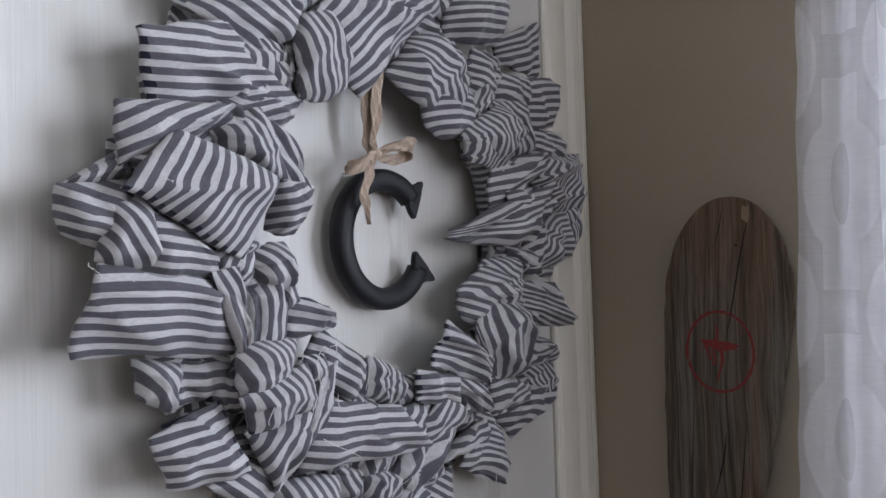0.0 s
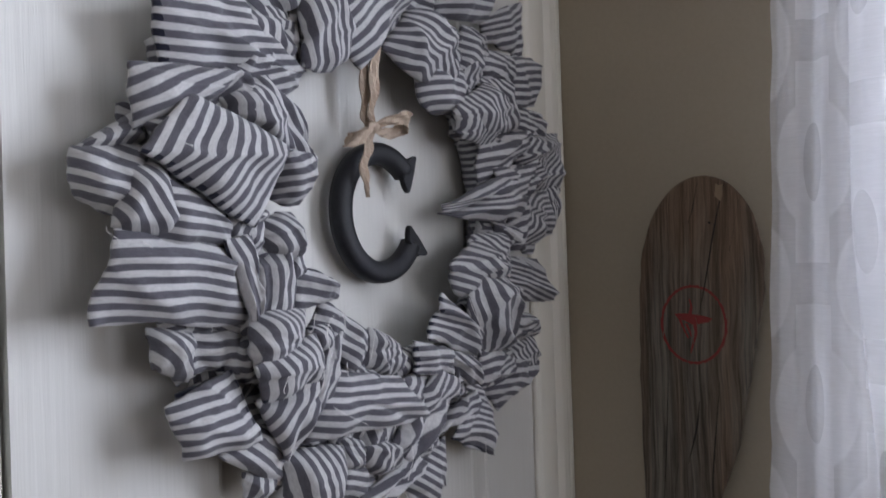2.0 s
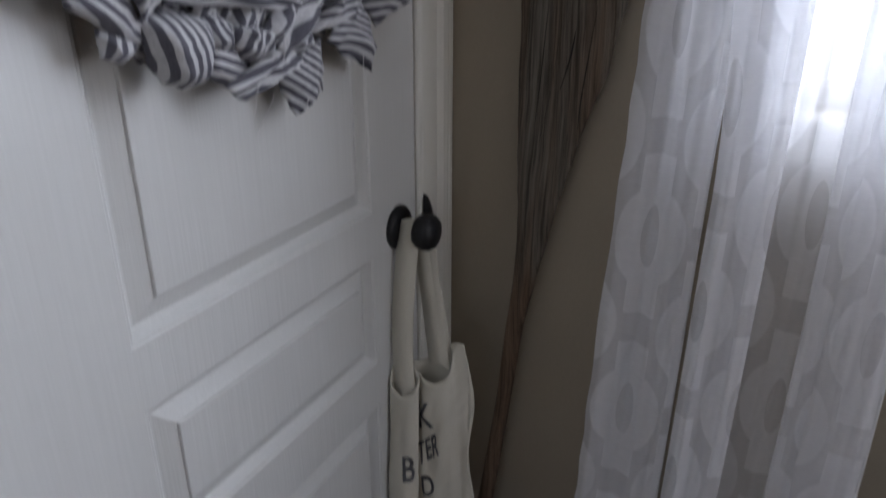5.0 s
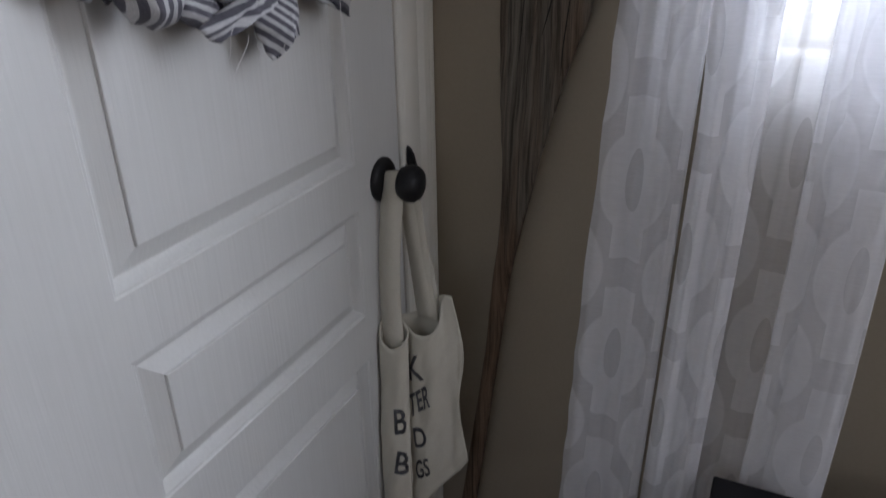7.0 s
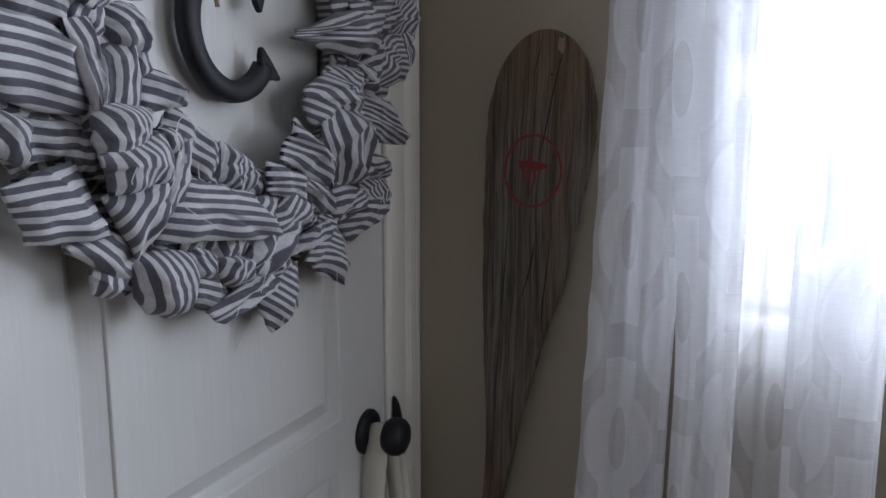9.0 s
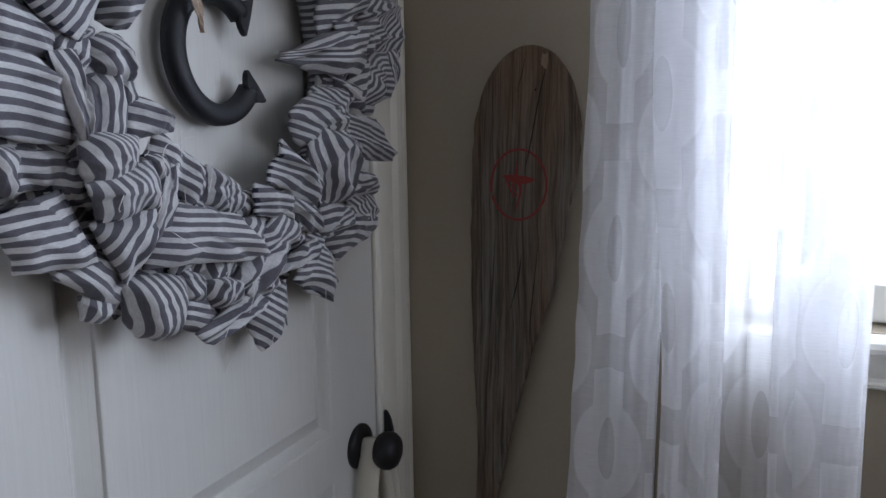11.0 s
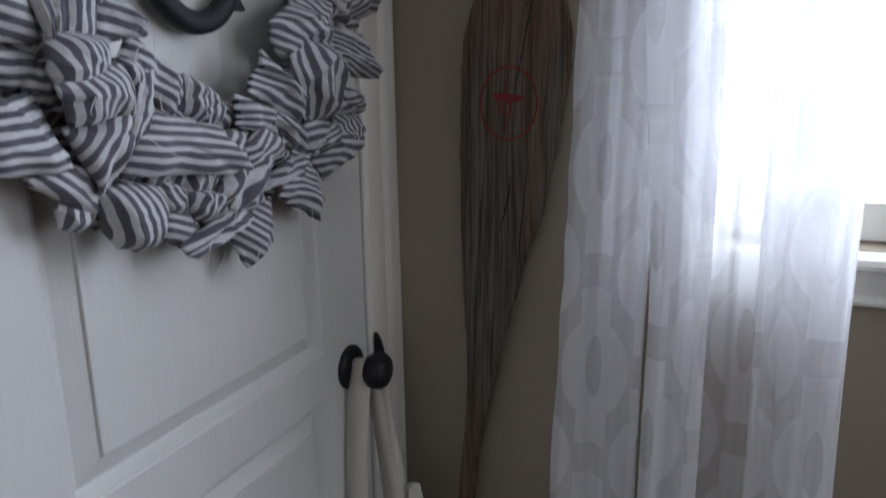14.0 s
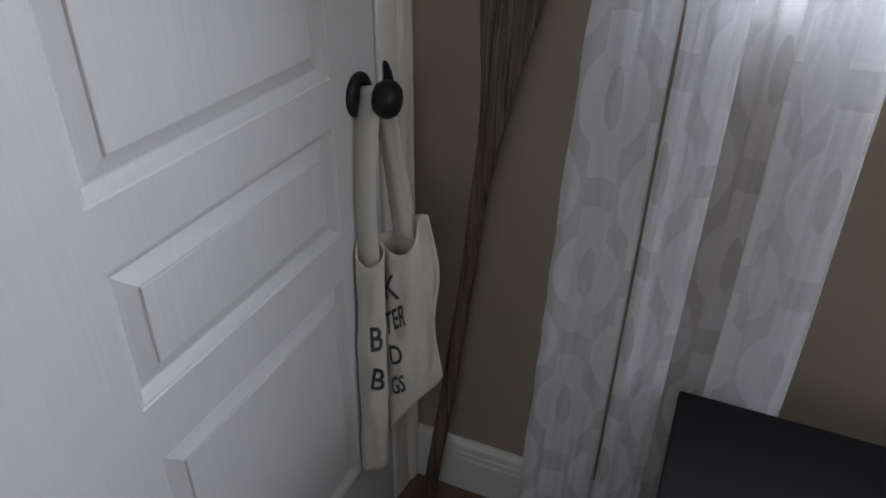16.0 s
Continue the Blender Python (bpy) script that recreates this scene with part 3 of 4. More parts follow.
    for points, widths in (([(0.0170, 0.006), (0.0125, -0.006), (0.0065, -0.018)], [0.0018, 0.0016, 0.0012]), ([(-0.002, 0.001), (-0.003, -0.012), (0.001, -0.026), (0.004, -0.037)], [0.0022, 0.0018, 0.0014, 0.0009]), ([(0.004, 0.013), (0.002, 0.023), (0.004, 0.033)], [0.0022, 0.0016, 0.0008]), ([(0.009, 0.001), (0.005, -0.008), (0.003, -0.016)], [0.0018, 0.0014, 0.0010])):
        part("emblem_stroke", stroke([(cy + a, cz + b) for a, b in points], widths, 0.0), RED_FAINT, ob, "rubbed red painted stroke")
    # a bright chip at the worn tip, a nail hole and drying cracks
    bm = bmesh.new()
    bm.faces.new([bm.verts.new(Vector(on_face(a, b)) - Vector((0.0004, 0, 0))) for a, b in ((-0.2396, 1.4745), (-0.2440, 1.4720), (-0.2485, 1.4735), (-0.2478, 1.4600), (-0.2455, 1.4516), (-0.2381, 1.4585))])
    part("chip", bm, CHIP, ob, "pale freshly broken wood")
    part("nail_hole", lathe(bmesh.new(), on_face(-0.2307, 1.4251), (-1, 0, 0), [(0.0016, -0.001), (0.0016, 0.0004)], 10), CRACK, ob)
    for points, w in (([(-0.2169, 1.478), (-0.2103, 1.4455), (-0.2034, 1.4231)], 0.0006), ([(-0.2499, 1.4729), (-0.2371, 1.421), (-0.2245, 1.353), (-0.2146, 1.3067)], 0.0009), ([(-0.2675, 1.453), (-0.2544, 1.3874)], 0.0006), ([(-0.2042, 1.4688), (-0.1998, 1.4463)], 0.0005), ([(-0.2125, 1.1949), (-0.2078, 1.1596), (-0.1961, 1.1124)], 0.0012), ([(-0.2382, 1.2226), (-0.2273, 1.1098), (-0.2252, 1.0607)], 0.0009), ([(-0.1836, 1.1113), (-0.1709, 1.0376)], 0.0010), ([(-0.150, 1.25), (-0.147, 1.17)], 0.0007), ([(-0.173, 1.23), (-0.168, 1.13), (-0.163, 1.06)], 0.0007), ([(-0.192, 1.20), (-0.186, 1.13)], 0.0007)):
        part("crack", stroke(points, [w * (0.25 if k in (0, len(points) - 1) else 1.0) for k in range(len(points))], 0.0003), CRACK, ob)


CHIP = surface("pale_broken_wood", (0.30, 0.215, 0.13), (0.20, 0.14, 0.085), 0.8, (500, 300, 40), 20, 0.4, 0.0008)
CRACK = surface("dark_crack", (0.02, 0.016, 0.013), (0.012, 0.010, 0.008), 0.9)
make_paddle()


# ---- tote bag ----
def make_bag():
    ob = thing("tote_bag", "folded natural canvas tote bag with grey print hanging from the knob", "bag")

    def sheet(columns, rows, name, bulge=0.0, seed=1.0):
        """A cloth sheet lofted from top and bottom points, column by column, with soft creases; returns its tree for the print."""
        tops = catmull([c[0] for c in columns], 6)
        lows = catmull([c[1] for c in columns], 6)
        bm = bmesh.new()
        grid = []
        for j in range(rows + 1):
            k = j / rows
            ring = []
            for i, (a, b) in enumerate(zip(tops, lows)):
                q = i / (len(tops) - 1)
                p = a.lerp(b, k)
                e = min(1.0, max(0.0, (k - 0.2) / 0.6))
                p.y += bulge * q ** 2 * (e * e * (3 - 2 * e) - k)
                p.x += noise.noise(Vector((p.y * 45, p.z * 11, seed))) * 0.0060 * min(1.0, k * 6) + noise.noise(Vector((p.y * 90 + p.z * 40, p.z * 30, seed))) * 0.0024
                ring.append(bm.verts.new(p))
            grid.append(ring)
        for a, b in zip(grid, grid[1:]):
            for i in range(len(tops) - 1):
                bm.faces.new((a[i], a[i + 1], b[i + 1], b[i]))
        tree = BVHTree.FromBMesh(bm)
        mesh = part(name, bm, CANVAS, ob, smooth=True)
        th = mesh.modifiers.new("cloth", "SOLIDIFY")
        th.thickness, th.offset = 0.0018, 0.0
        return tree

    # the fold beside the door, open at its top
    front_fold = sheet([((-0.172, -0.004, 0.706), (-0.190, -0.004, 0.275)), ((-0.190, -0.004, 0.690), (-0.216, -0.004, 0.235)), ((-0.196, -0.010, 0.672), (-0.222, -0.010, 0.232)), ((-0.197, -0.024, 0.662), (-0.222, -0.022, 0.234)), ((-0.194, -0.038, 0.667), (-0.218, -0.040, 0.240)), ((-0.188, -0.047, 0.678), (-0.210, -0.052, 0.250)), ((-0.178, -0.046, 0.690), (-0.194, -0.048, 0.270)), ((-0.172, -0.034, 0.704), (-0.180, -0.034, 0.300))], 44, "front_fold", 0.0, 1.3)
    # the printed side and the far end of the bag
    body = sheet([((-0.163, -0.026, 0.697), (-0.168, -0.028, 0.330)), ((-0.167, -0.041, 0.689), (-0.172, -0.040, 0.302)), ((-0.171, -0.053, 0.682), (-0.172, -0.050, 0.318)), ((-0.170, -0.066, 0.679), (-0.168, -0.064, 0.340)), ((-0.165, -0.081, 0.686), (-0.162, -0.080, 0.365)), ((-0.157, -0.089, 0.704), (-0.156, -0.096, 0.385)), ((-0.150, -0.090, 0.732), (-0.152, -0.112, 0.405)), ((-0.147, -0.094, 0.746), (-0.150, -0.120, 0.415)), ((-0.145, -0.106, 0.744), (-0.147, -0.134, 0.440))], 44, "body", 0.038, 4.1)
    sheet([((-0.156, -0.024, 0.700), (-0.150, -0.028, 0.34)), ((-0.143, -0.040, 0.702), (-0.145, -0.050, 0.33)), ((-0.139, -0.062, 0.716), (-0.143, -0.080, 0.37)), ((-0.138, -0.082, 0.738), (-0.142, -0.108, 0.41)), ((-0.143, -0.104, 0.745), (-0.145, -0.133, 0.442))], 30, "back_side", 0.038, 7.7)

    def strip(name, centre, width, steps=8):
        """A flat woven band along a line; width is a vector across it."""
        line = catmull(centre, steps)
        bm = bmesh.new()
        w, th = Vector(width) / 2, 0.0011
        rings = []
        for i, p in enumerate(line):
            d = (line[min(i + 1, len(line) - 1)] - line[max(i - 1, 0)]).normalized()
            nrm = d.cross(w).normalized() * th
            curve = nrm * 3
            rings.append([bm.verts.new(q) for q in (p - w + nrm, p + curve + nrm, p + w + nrm, p + w - nrm, p + curve - nrm, p - w - nrm)])
        for a, b in zip(rings, rings[1:]):
            for k in range(6):
                bm.faces.new((a[k], a[(k + 1) % 6], b[(k + 1) % 6], b[k]))
        bm.faces.new(rings[0])
        bm.faces.new(rings[-1])
        part(name, bm, CANVAS, ob, smooth=True)

    kx, kz = KNOB.x, KNOB.z
    strip("strap", [(-0.184, -0.026, 0.650), (-0.183, -0.022, 0.72), (-0.178, -0.021, 0.80), (-0.170, -0.024, 0.88), (kx - 0.010, -0.027, kz + 0.008), (kx, -0.028, kz + 0.0125), (kx + 0.011, -0.030, kz + 0.004), (kx + 0.014, -0.038, 0.88), (-0.140, -0.050, 0.80), (-0.148, -0.064, 0.72), (-0.150, -0.068, 0.700)], (0.002, 0.036, 0))
    strip("strap", [(-0.146, -0.074, 0.700), (-0.143, -0.066, 0.74), (-0.136, -0.052, 0.80), (kx + 0.014, -0.034, 0.89)], (-0.010, 0.026, 0))

    def letters(text, y, z, size, x, wide, roll, on):
        cu = bpy.data.curves.new("print", "FONT")
        cu.body, cu.size, cu.align_x, cu.align_y = text, size, "CENTER", "CENTER"
        cu.extrude, cu.offset = 0.0004, 0.0011
        tmp = new("print", cu)
        me = bpy.data.meshes.new_from_object(tmp)
        bpy.data.objects.remove(tmp)
        bpy.data.curves.remove(cu)
        me.materials.clear()
        me.materials.append(INK)
        m = pose(x, y, z, 90, 0, -90) @ Matrix.Diagonal((wide, 1, 1, 1)) @ pose(0, 0, 0, 0, 0, roll)
        bm = bmesh.new()
        bm.from_mesh(me)
        bpy.data.meshes.remove(me)
        bmesh.ops.triangulate(bm, faces=bm.faces[:])
        bmesh.ops.subdivide_edges(bm, edges=bm.edges[:], cuts=3, use_grid_fill=True)
        for v in bm.verts:
            p = m @ v.co
            hit = on.ray_cast(Vector((-1, p.y, p.z)), Vector((1, 0, 0)))[0]
            v.co = (hit.x - 0.0016 if hit else x, p.y, p.z)
        part("print", bm, INK, ob, "grey printed lettering")

    letters("K", -0.0500, 0.614, 0.068, -0.172, 0.62, 10, body)
    letters("TER", -0.0575, 0.552, 0.058, -0.172, 0.38, 18, body)
    letters("D", -0.0570, 0.478, 0.060, -0.172, 0.50, 6, body)
    letters("GS", -0.0580, 0.409, 0.054, -0.172, 0.40, 14, body)
    letters("B", -0.0390, 0.529, 0.066, -0.205, 0.56, 6, front_fold)
    letters("B", -0.0410, 0.447, 0.066, -0.208, 0.60, -12, front_fold)


make_bag()


# ---- letter on its ribbon ----
def make_letter():
    ob = thing("hanging_letter", "black painted letter C hung from a burlap ribbon", "letter")
    cx, cz, rx, rz = -0.4330, 1.4390, 0.0562, 0.0592
    bm = bmesh.new()
    a0, a1, n = 46, 328, 60
    rings = []
    for k in range(n + 1):
        t = radians(a0 + (a1 - a0) * k / n)
        d = Vector((math.cos(t), 0, math.sin(t)))
        c = Vector((cx + rx * d.x, -0.018, cz + rz * d.z))
        thick = 0.0109
        nrm = Vector((d.x / rx, 0, d.z / rz)).normalized()
        ring = []
        for a in range(14):
            q = a / 13 * math.pi
            ring.append(bm.verts.new(c + nrm * (thick * math.cos(q)) + Vector((0, -0.0105 * math.sin(q) ** 0.8, 0))))
        ring.append(bm.verts.new(c - nrm * thick + Vector((0, 0.005, 0))))
        ring.append(bm.verts.new(c + nrm * thick + Vector((0, 0.005, 0))))
        rings.append(ring)
    m = len(rings[0])
    for p, q in zip(rings, rings[1:]):
        for i in range(m):
            bm.faces.new((p[i], p[(i + 1) % m], q[(i + 1) % m], q[i]))
    bm.faces.new(rings[0])
    bm.faces.new(rings[-1])
    body = part("stroke", bm, LETTER, ob)
    for p in body.data.polygons:
        p.use_smooth = len(p.vertices) == 4
    # flared serifs at both ends
    for t, sign, facing in ((radians(a0), 1, radians(72)), (radians(a1), -1, radians(-48))):
        d = Vector((math.cos(t), 0, math.sin(t)))
        c = Vector((cx + rx * d.x, 0, cz + rz * d.z))
        d = Vector((math.cos(facing), 0, math.sin(facing)))
        tan = Vector((d.z * sign, 0, -d.x * sign)).normalized()
        pts = [c + d * a + tan * b for a, b in ((0.0110, -0.008), (0.0150, 0.000), (0.0205, 0.0035), (0.0205, 0.0080), (0.001, 0.0072), (-0.0205, 0.0070), (-0.0205, 0.0025), (-0.0150, -0.001), (-0.0110, -0.008))]
        serif = sweep(bmesh.new(), pts, (0, -0.0200, 0), (0, -0.0268, 0))
        bmesh.ops.bevel(serif, geom=list(serif.edges), offset=0.0012, segments=2, affect="EDGES")
        part("serif", serif, LETTER, ob)
    return ob


make_letter()


def ribbon_mesh(points, widths, across=(1, 0, 0), steps=8):
    line = catmull(points, steps)
    ws = catmull([(w, 0, 0) for w in widths], steps)
    bm = bmesh.new()
    rings = []
    for i, p in enumerate(line):
        d = (line[min(i + 1, len(line) - 1)] - line[max(i - 1, 0)]).normalized()
        w = Vector(across)
        w = (w - d * w.dot(d)).normalized() * ws[i].x / 2
        nn = d.cross(w).normalized() * 0.0006
        ring = []
        for k in range(5):
            q = k / 4 * 2 - 1
            ring.append(p + w * q + nn * (1 + 3 * math.sin(i * 0.7 + k * 1.9)))
        ring += [v - 2 * nn for v in ring[::-1]]
        rings.append([bm.verts.new(v) for v in ring])
    for a, b in zip(rings, rings[1:]):
        for k in range(10):
            bm.faces.new((a[k], a[(k + 1) % 10], b[(k + 1) % 10], b[k]))
    bm.faces.new(rings[0])
    bm.faces.new(rings[-1])
    return bm


def make_ribbon():
    ob = thing("burlap_ribbon", "thin tan burlap ribbon tied in a small bow", "ribbon")
    kx, ky, kz = -0.460, -0.034, 1.519
    part("strand", ribbon_mesh([(kx + 0.002, -0.040, 1.60), (kx + 0.001, -0.038, 1.56), (kx, ky, kz + 0.012), (kx, ky, kz)], [0.014, 0.013, 0.008, 0.005]), JUTE, ob)
    part("strand", ribbon_mesh([(kx - 0.006, -0.034, 1.60), (kx - 0.005, -0.031, 1.555), (kx - 0.003, -0.028, kz + 0.01), (kx, -0.03, kz - 0.002)], [0.012, 0.011, 0.008, 0.005]), JUTE, ob)
    part("loop", ribbon_mesh([(kx, ky, kz), (kx + 0.018, ky - 0.012, kz + 0.008), (kx + 0.038, ky - 0.014, kz + 0.012), (kx + 0.046, ky - 0.004, kz + 0.006), (kx + 0.034, ky + 0.004, kz - 0.001), (kx + 0.014, ky, kz - 0.003), (kx, ky, kz)], [0.005, 0.010, 0.014, 0.014, 0.012, 0.008, 0.005], (0, -0.4, 1)), JUTE, ob)
    part("loop", ribbon_mesh([(kx, ky, kz), (kx - 0.014, ky - 0.012, kz - 0.004), (kx - 0.030, ky - 0.014, kz - 0.014), (kx - 0.038, ky - 0.004, kz - 0.018), (kx - 0.028, ky + 0.004, kz - 0.014), (kx - 0.010, ky, kz - 0.006), (kx, ky, kz)], [0.005, 0.009, 0.012, 0.012, 0.011, 0.008, 0.005], (0.3, -0.4, 1)), JUTE, ob)
    part("tail", ribbon_mesh([(kx - 0.002, ky - 0.004, kz), (kx - 0.014, ky - 0.008, kz - 0.018), (kx - 0.019, ky - 0.006, kz - 0.042), (kx - 0.010, ky - 0.002, kz - 0.067)], [0.006, 0.011, 0.010, 0.003]), JUTE, ob)
    bm = lathe(bmesh.new(), (kx, ky - 0.002, kz - 0.005), (0, 0, 1), [(0.003, 0), (0.006, 0.003), (0.0065, 0.006), (0.003, 0.010)], 14)
    part("knot", bm, JUTE, ob, smooth=True)


make_ribbon()


# ---- rag wreath ----
WREATH = Vector((-0.432, 0.0, 1.440))


def scrap_mesh(seed, h, w_top, w_low, tilt_top, tilt_low, stripe, puff, raw, rnd, fold):
    """A doubled scrap of cloth, a four-sided pillow: h high, its two ends w_top and w_low wide and tilted by so many degrees.
    stripe: the stripes' turn against its width; raw: cut edges (t, b, l, r); rnd: how round its corners are; fold: how creased it is."""
    rnd_of = random.Random(int(seed * 1000))
    nu, nv = 28, 26
    bm = bmesh.new()
    uv, ed = bm.loops.layers.uv.new("cloth"), bm.loops.layers.uv.new("edge")
    h, w_top, w_low = 1.13 * h + 0.003, 1.13 * w_top + 0.003, 1.13 * w_low + 0.003
    ca, sa = math.cos(radians(stripe)), math.sin(radians(stripe))
    shift, bend, drift = rnd_of.uniform(0, 0.009), rnd_of.uniform(-1.1, 1.1), rnd_of.uniform(-0.5, 0.5)
    et = Vector((math.cos(radians(tilt_top)), math.sin(radians(tilt_top)))) * w_top / 2
    el = Vector((math.cos(radians(tilt_low)), math.sin(radians(tilt_low)))) * w_low / 2
    size = (w_top + w_low + 2 * h) / 4
    creases = []
    for k in range(5):
        a = rnd_of.uniform(0, math.pi)
        creases.append((math.cos(a), math.sin(a), rnd_of.uniform(-0.7, 0.7), rnd_of.uniform(0.07, 0.24), rnd_of.choice((-1, 1, 1)) * rnd_of.uniform(0.05, 0.14) * size, rnd_of.uniform(-0.5, 0.5), rnd_of.uniform(-0.30, 0.30)))
    ripple, phase = rnd_of.uniform(5, 9), rnd_of.uniform(0, 6)

    def place(i, j, side):
        s, t = i / nu * 2 - 1, j / nv * 2 - 1
        r = 1 - 0.18 * rnd * (s * t) ** 2
        k = (1 - t * r) / 2
        e = et.lerp(el, k) * s * r
        x, z = e.x, e.y + t * r * h / 2
        x += (noise.noise(Vector((seed * 3.1, s * 1.1, t * 1.3))) * 0.05 + noise.noise(Vector((seed * 1.1, s * 3, t * 3))) * 0.012) * size
        z += (noise.noise(Vector((seed * 5.7, s * 1.3, t * 1.1))) * 0.05 + noise.noise(Vector((seed * 4.1, s * 3, t * 3))) * 0.012) * size
        rim = (1 - abs(s) ** 3.2) * (1 - abs(t) ** 3.2)
        wob = bent = 0
        for c, q, at, wide, high, turn, kink in creases:
            d = c * s + q * t - at
            along = q * s - c * t
            wob += high * math.exp(-(abs(d) / wide) ** 1.05) * (0.5 + turn * along)
            bent += kink * abs(d) * size * 0.45 * min(1.0, max(0.1, (fold - 0.85) * 1.5))
        wob += 0.035 * size * math.sin(ripple * s + phase + 1.3 * t) * (0.15 + k) ** 1.5
        fine = 0.0026 * (0.4 - abs(noise.noise(Vector((x * 70, seed, z * 64)))))
        o = puff * rim * (0.85 + 0.4 * noise.noise(Vector((seed * 1.3, s * 0.9, t * 0.9 + 4)))) + fine + wob * fold * (1 - 0.45 * max(abs(s), abs(t)) ** 4)
        if side:
            o -= 0.003 + 0.5 * puff * rim
        return Vector((x, -o, z)), 0.25 * wob * fold + bent

    grids = [[[bm.verts.new(place(i, j, side)[0]) for i in range(nu + 1)] for j in range(nv + 1)] for side in (0, 1)]

    def coords(i, j):
        p, pull = place(i, j, 0)
        s, t = i / nu * 2 - 1, j / nv * 2 - 1
        u, v = p.z * ca - p.x * sa, p.x * ca + p.z * sa
        u = u * (1 + drift * v / max(size, 0.05) * 0.25) + bend * v * v + pull
        near = min([1.0] + [d for key, d in (("t", (1 - t) * h / 2), ("b", (1 + t) * h / 2), ("l", (1 + s) * w_top / 2), ("r", (1 - s) * w_top / 2)) if key in raw])
        return (u + shift, v), (near, 0.0)

    def quad(vs, ids):
        f = bm.faces.new(vs)
        for lp, (i, j) in zip(f.loops, ids):
            lp[uv].uv, lp[ed].uv = table[j][i]

    table = [[coords(i, j) for i in range(nu + 1)] for j in range(nv + 1)]
    for side, g in enumerate(grids):
        for j in range(nv):
            for i in range(nu):
                ids = ((i, j), (i + 1, j), (i + 1, j + 1), (i, j + 1))
                if side:
                    ids = ids[::-1]
                quad([g[b][a] for a, b in ids], ids)
    a, b = grids
    for i in range(nu):
        quad((a[0][i], b[0][i], b[0][i + 1], a[0][i + 1]), ((i, 0), (i, 0), (i + 1, 0), (i + 1, 0)))
        quad((a[nv][i + 1], b[nv][i + 1], b[nv][i], a[nv][i]), ((i + 1, nv), (i + 1, nv), (i, nv), (i, nv)))
    for j in range(nv):
        quad((a[j + 1][0], b[j + 1][0], b[j][0], a[j][0]), ((0, j + 1), (0, j + 1), (0, j), (0, j)))
        quad((a[j][nu], b[j][nu], b[j + 1][nu], a[j + 1][nu]), ((nu, j), (nu, j), (nu, j + 1), (nu, j + 1)))
    return mesh_of("scrap", bm, TICKING, True)


SCRAPS = [0]
wreath = thing("rag_wreath", "grey and white striped ticking cotton rag wreath hanging on the door", "wreath", at=WREATH)


def scrap(x, z, out, h, w_top, w_low, turn, tilt_top, tilt_low, stripe, puff, raw="", rnd=0.5, fold=1.0):
    """x, z: metres from the wreath's middle; out: off the door; turn: degrees by which its height turns left of up."""
    SCRAPS[0] += 1
    k = SCRAPS[0]
    ob = new("cloth_scrap", scrap_mesh(k * 1.37, h, w_top, w_low, tilt_top, tilt_low, stripe, puff, raw, rnd, fold))
    ob.parent = wreath
    ob.matrix_basis = pose(x, -out, z, 0, -turn, 0) @ pose(0, 0, 0, 6 * math.sin(k * 2.7), 0, 6 * math.sin(k * 1.9 + 1))
    return ob


def ring_tube():
    bm = bmesh.new()
    uv, ed = bm.loops.layers.uv.new("cloth"), bm.loops.layers.uv.new("edge")
    n, m = 72, 14
    rings = []
    for i in range(n):
        t = i / n * math.tau
        rr = 0.190 + 0.006 * noise.noise(Vector((3 * math.cos(t), 3 * math.sin(t), 1)))
        ring = []
        for j in range(m):
            q = j / m * math.tau
            r2 = 0.022 + 0.004 * noise.noise(Vector((6 * math.cos(t), 6 * math.sin(t), q)))
            ring.append(bm.verts.new(((rr + r2 * math.cos(q)) * math.cos(t), -0.024 - r2 * math.sin(q), (rr + r2 * math.cos(q)) * math.sin(t))))
        rings.append(ring)
    for i in range(n):
        for j in range(m):
            f = bm.faces.new((rings[i][j], rings[(i + 1) % n][j], rings[(i + 1) % n][(j + 1) % m], rings[i][(j + 1) % m]))
            for lp, (a, b) in zip(f.loops, ((i, j), (i + 1, j), (i + 1, j + 1), (i, j + 1))):
                lp[uv].uv, lp[ed].uv = (a * 0.0166, b * 0.016), (1, 0)
    part("wrapped_ring", bm, TICKING, wreath, "ring form wrapped in striped cloth", True)


ring_tube()

# upper arc
scrap(-0.206, 0.126, 0.045, 0.058, 0.065, 0.124, 41, -23, -31, -31, 0.014, raw="l", rnd=0.1, fold=1.05)
scrap(-0.161, 0.176, 0.043, 0.050, 0.097, 0.046, 62, -45, -26, -81, 0.016, rnd=0.3)
scrap(-0.104, 0.154, 0.05, 0.063, 0.040, 0.059, 10, 5, 8, -78, 0.02, rnd=0.9)
scrap(-0.109, 0.165, 0.04, 0.036, 0.020, 0.020, -7, 21, -11, -54, 0.012, raw="lb")
scrap(-0.044, 0.197, 0.053, 0.073, 0.063, 0.137, 69, -34, -21, -28, 0.016, rnd=0.15, fold=1.05)
scrap(0.044, 0.170, 0.045, 0.072, 0.070, 0.068, 71, -23, -16, 89, 0.022)
scrap(0.083, 0.134, 0.036, 0.046, 0.098, 0.066, 11, 5, -3, -7, 0.022, rnd=0.8)
scrap(0.129, 0.247, 0.043, 0.055, 0.097, 0.086, -3, 18, 14, 15, 0.024, rnd=0.9)
scrap(0.225, 0.234, 0.035, 0.046, 0.098, 0.068, -4, 30, 1, 30, 0.012, rnd=0.1, fold=1.05)
scrap(0.143, 0.187, 0.04, 0.046, 0.058, 0.055, -16, 15, 16, 5, 0.016)
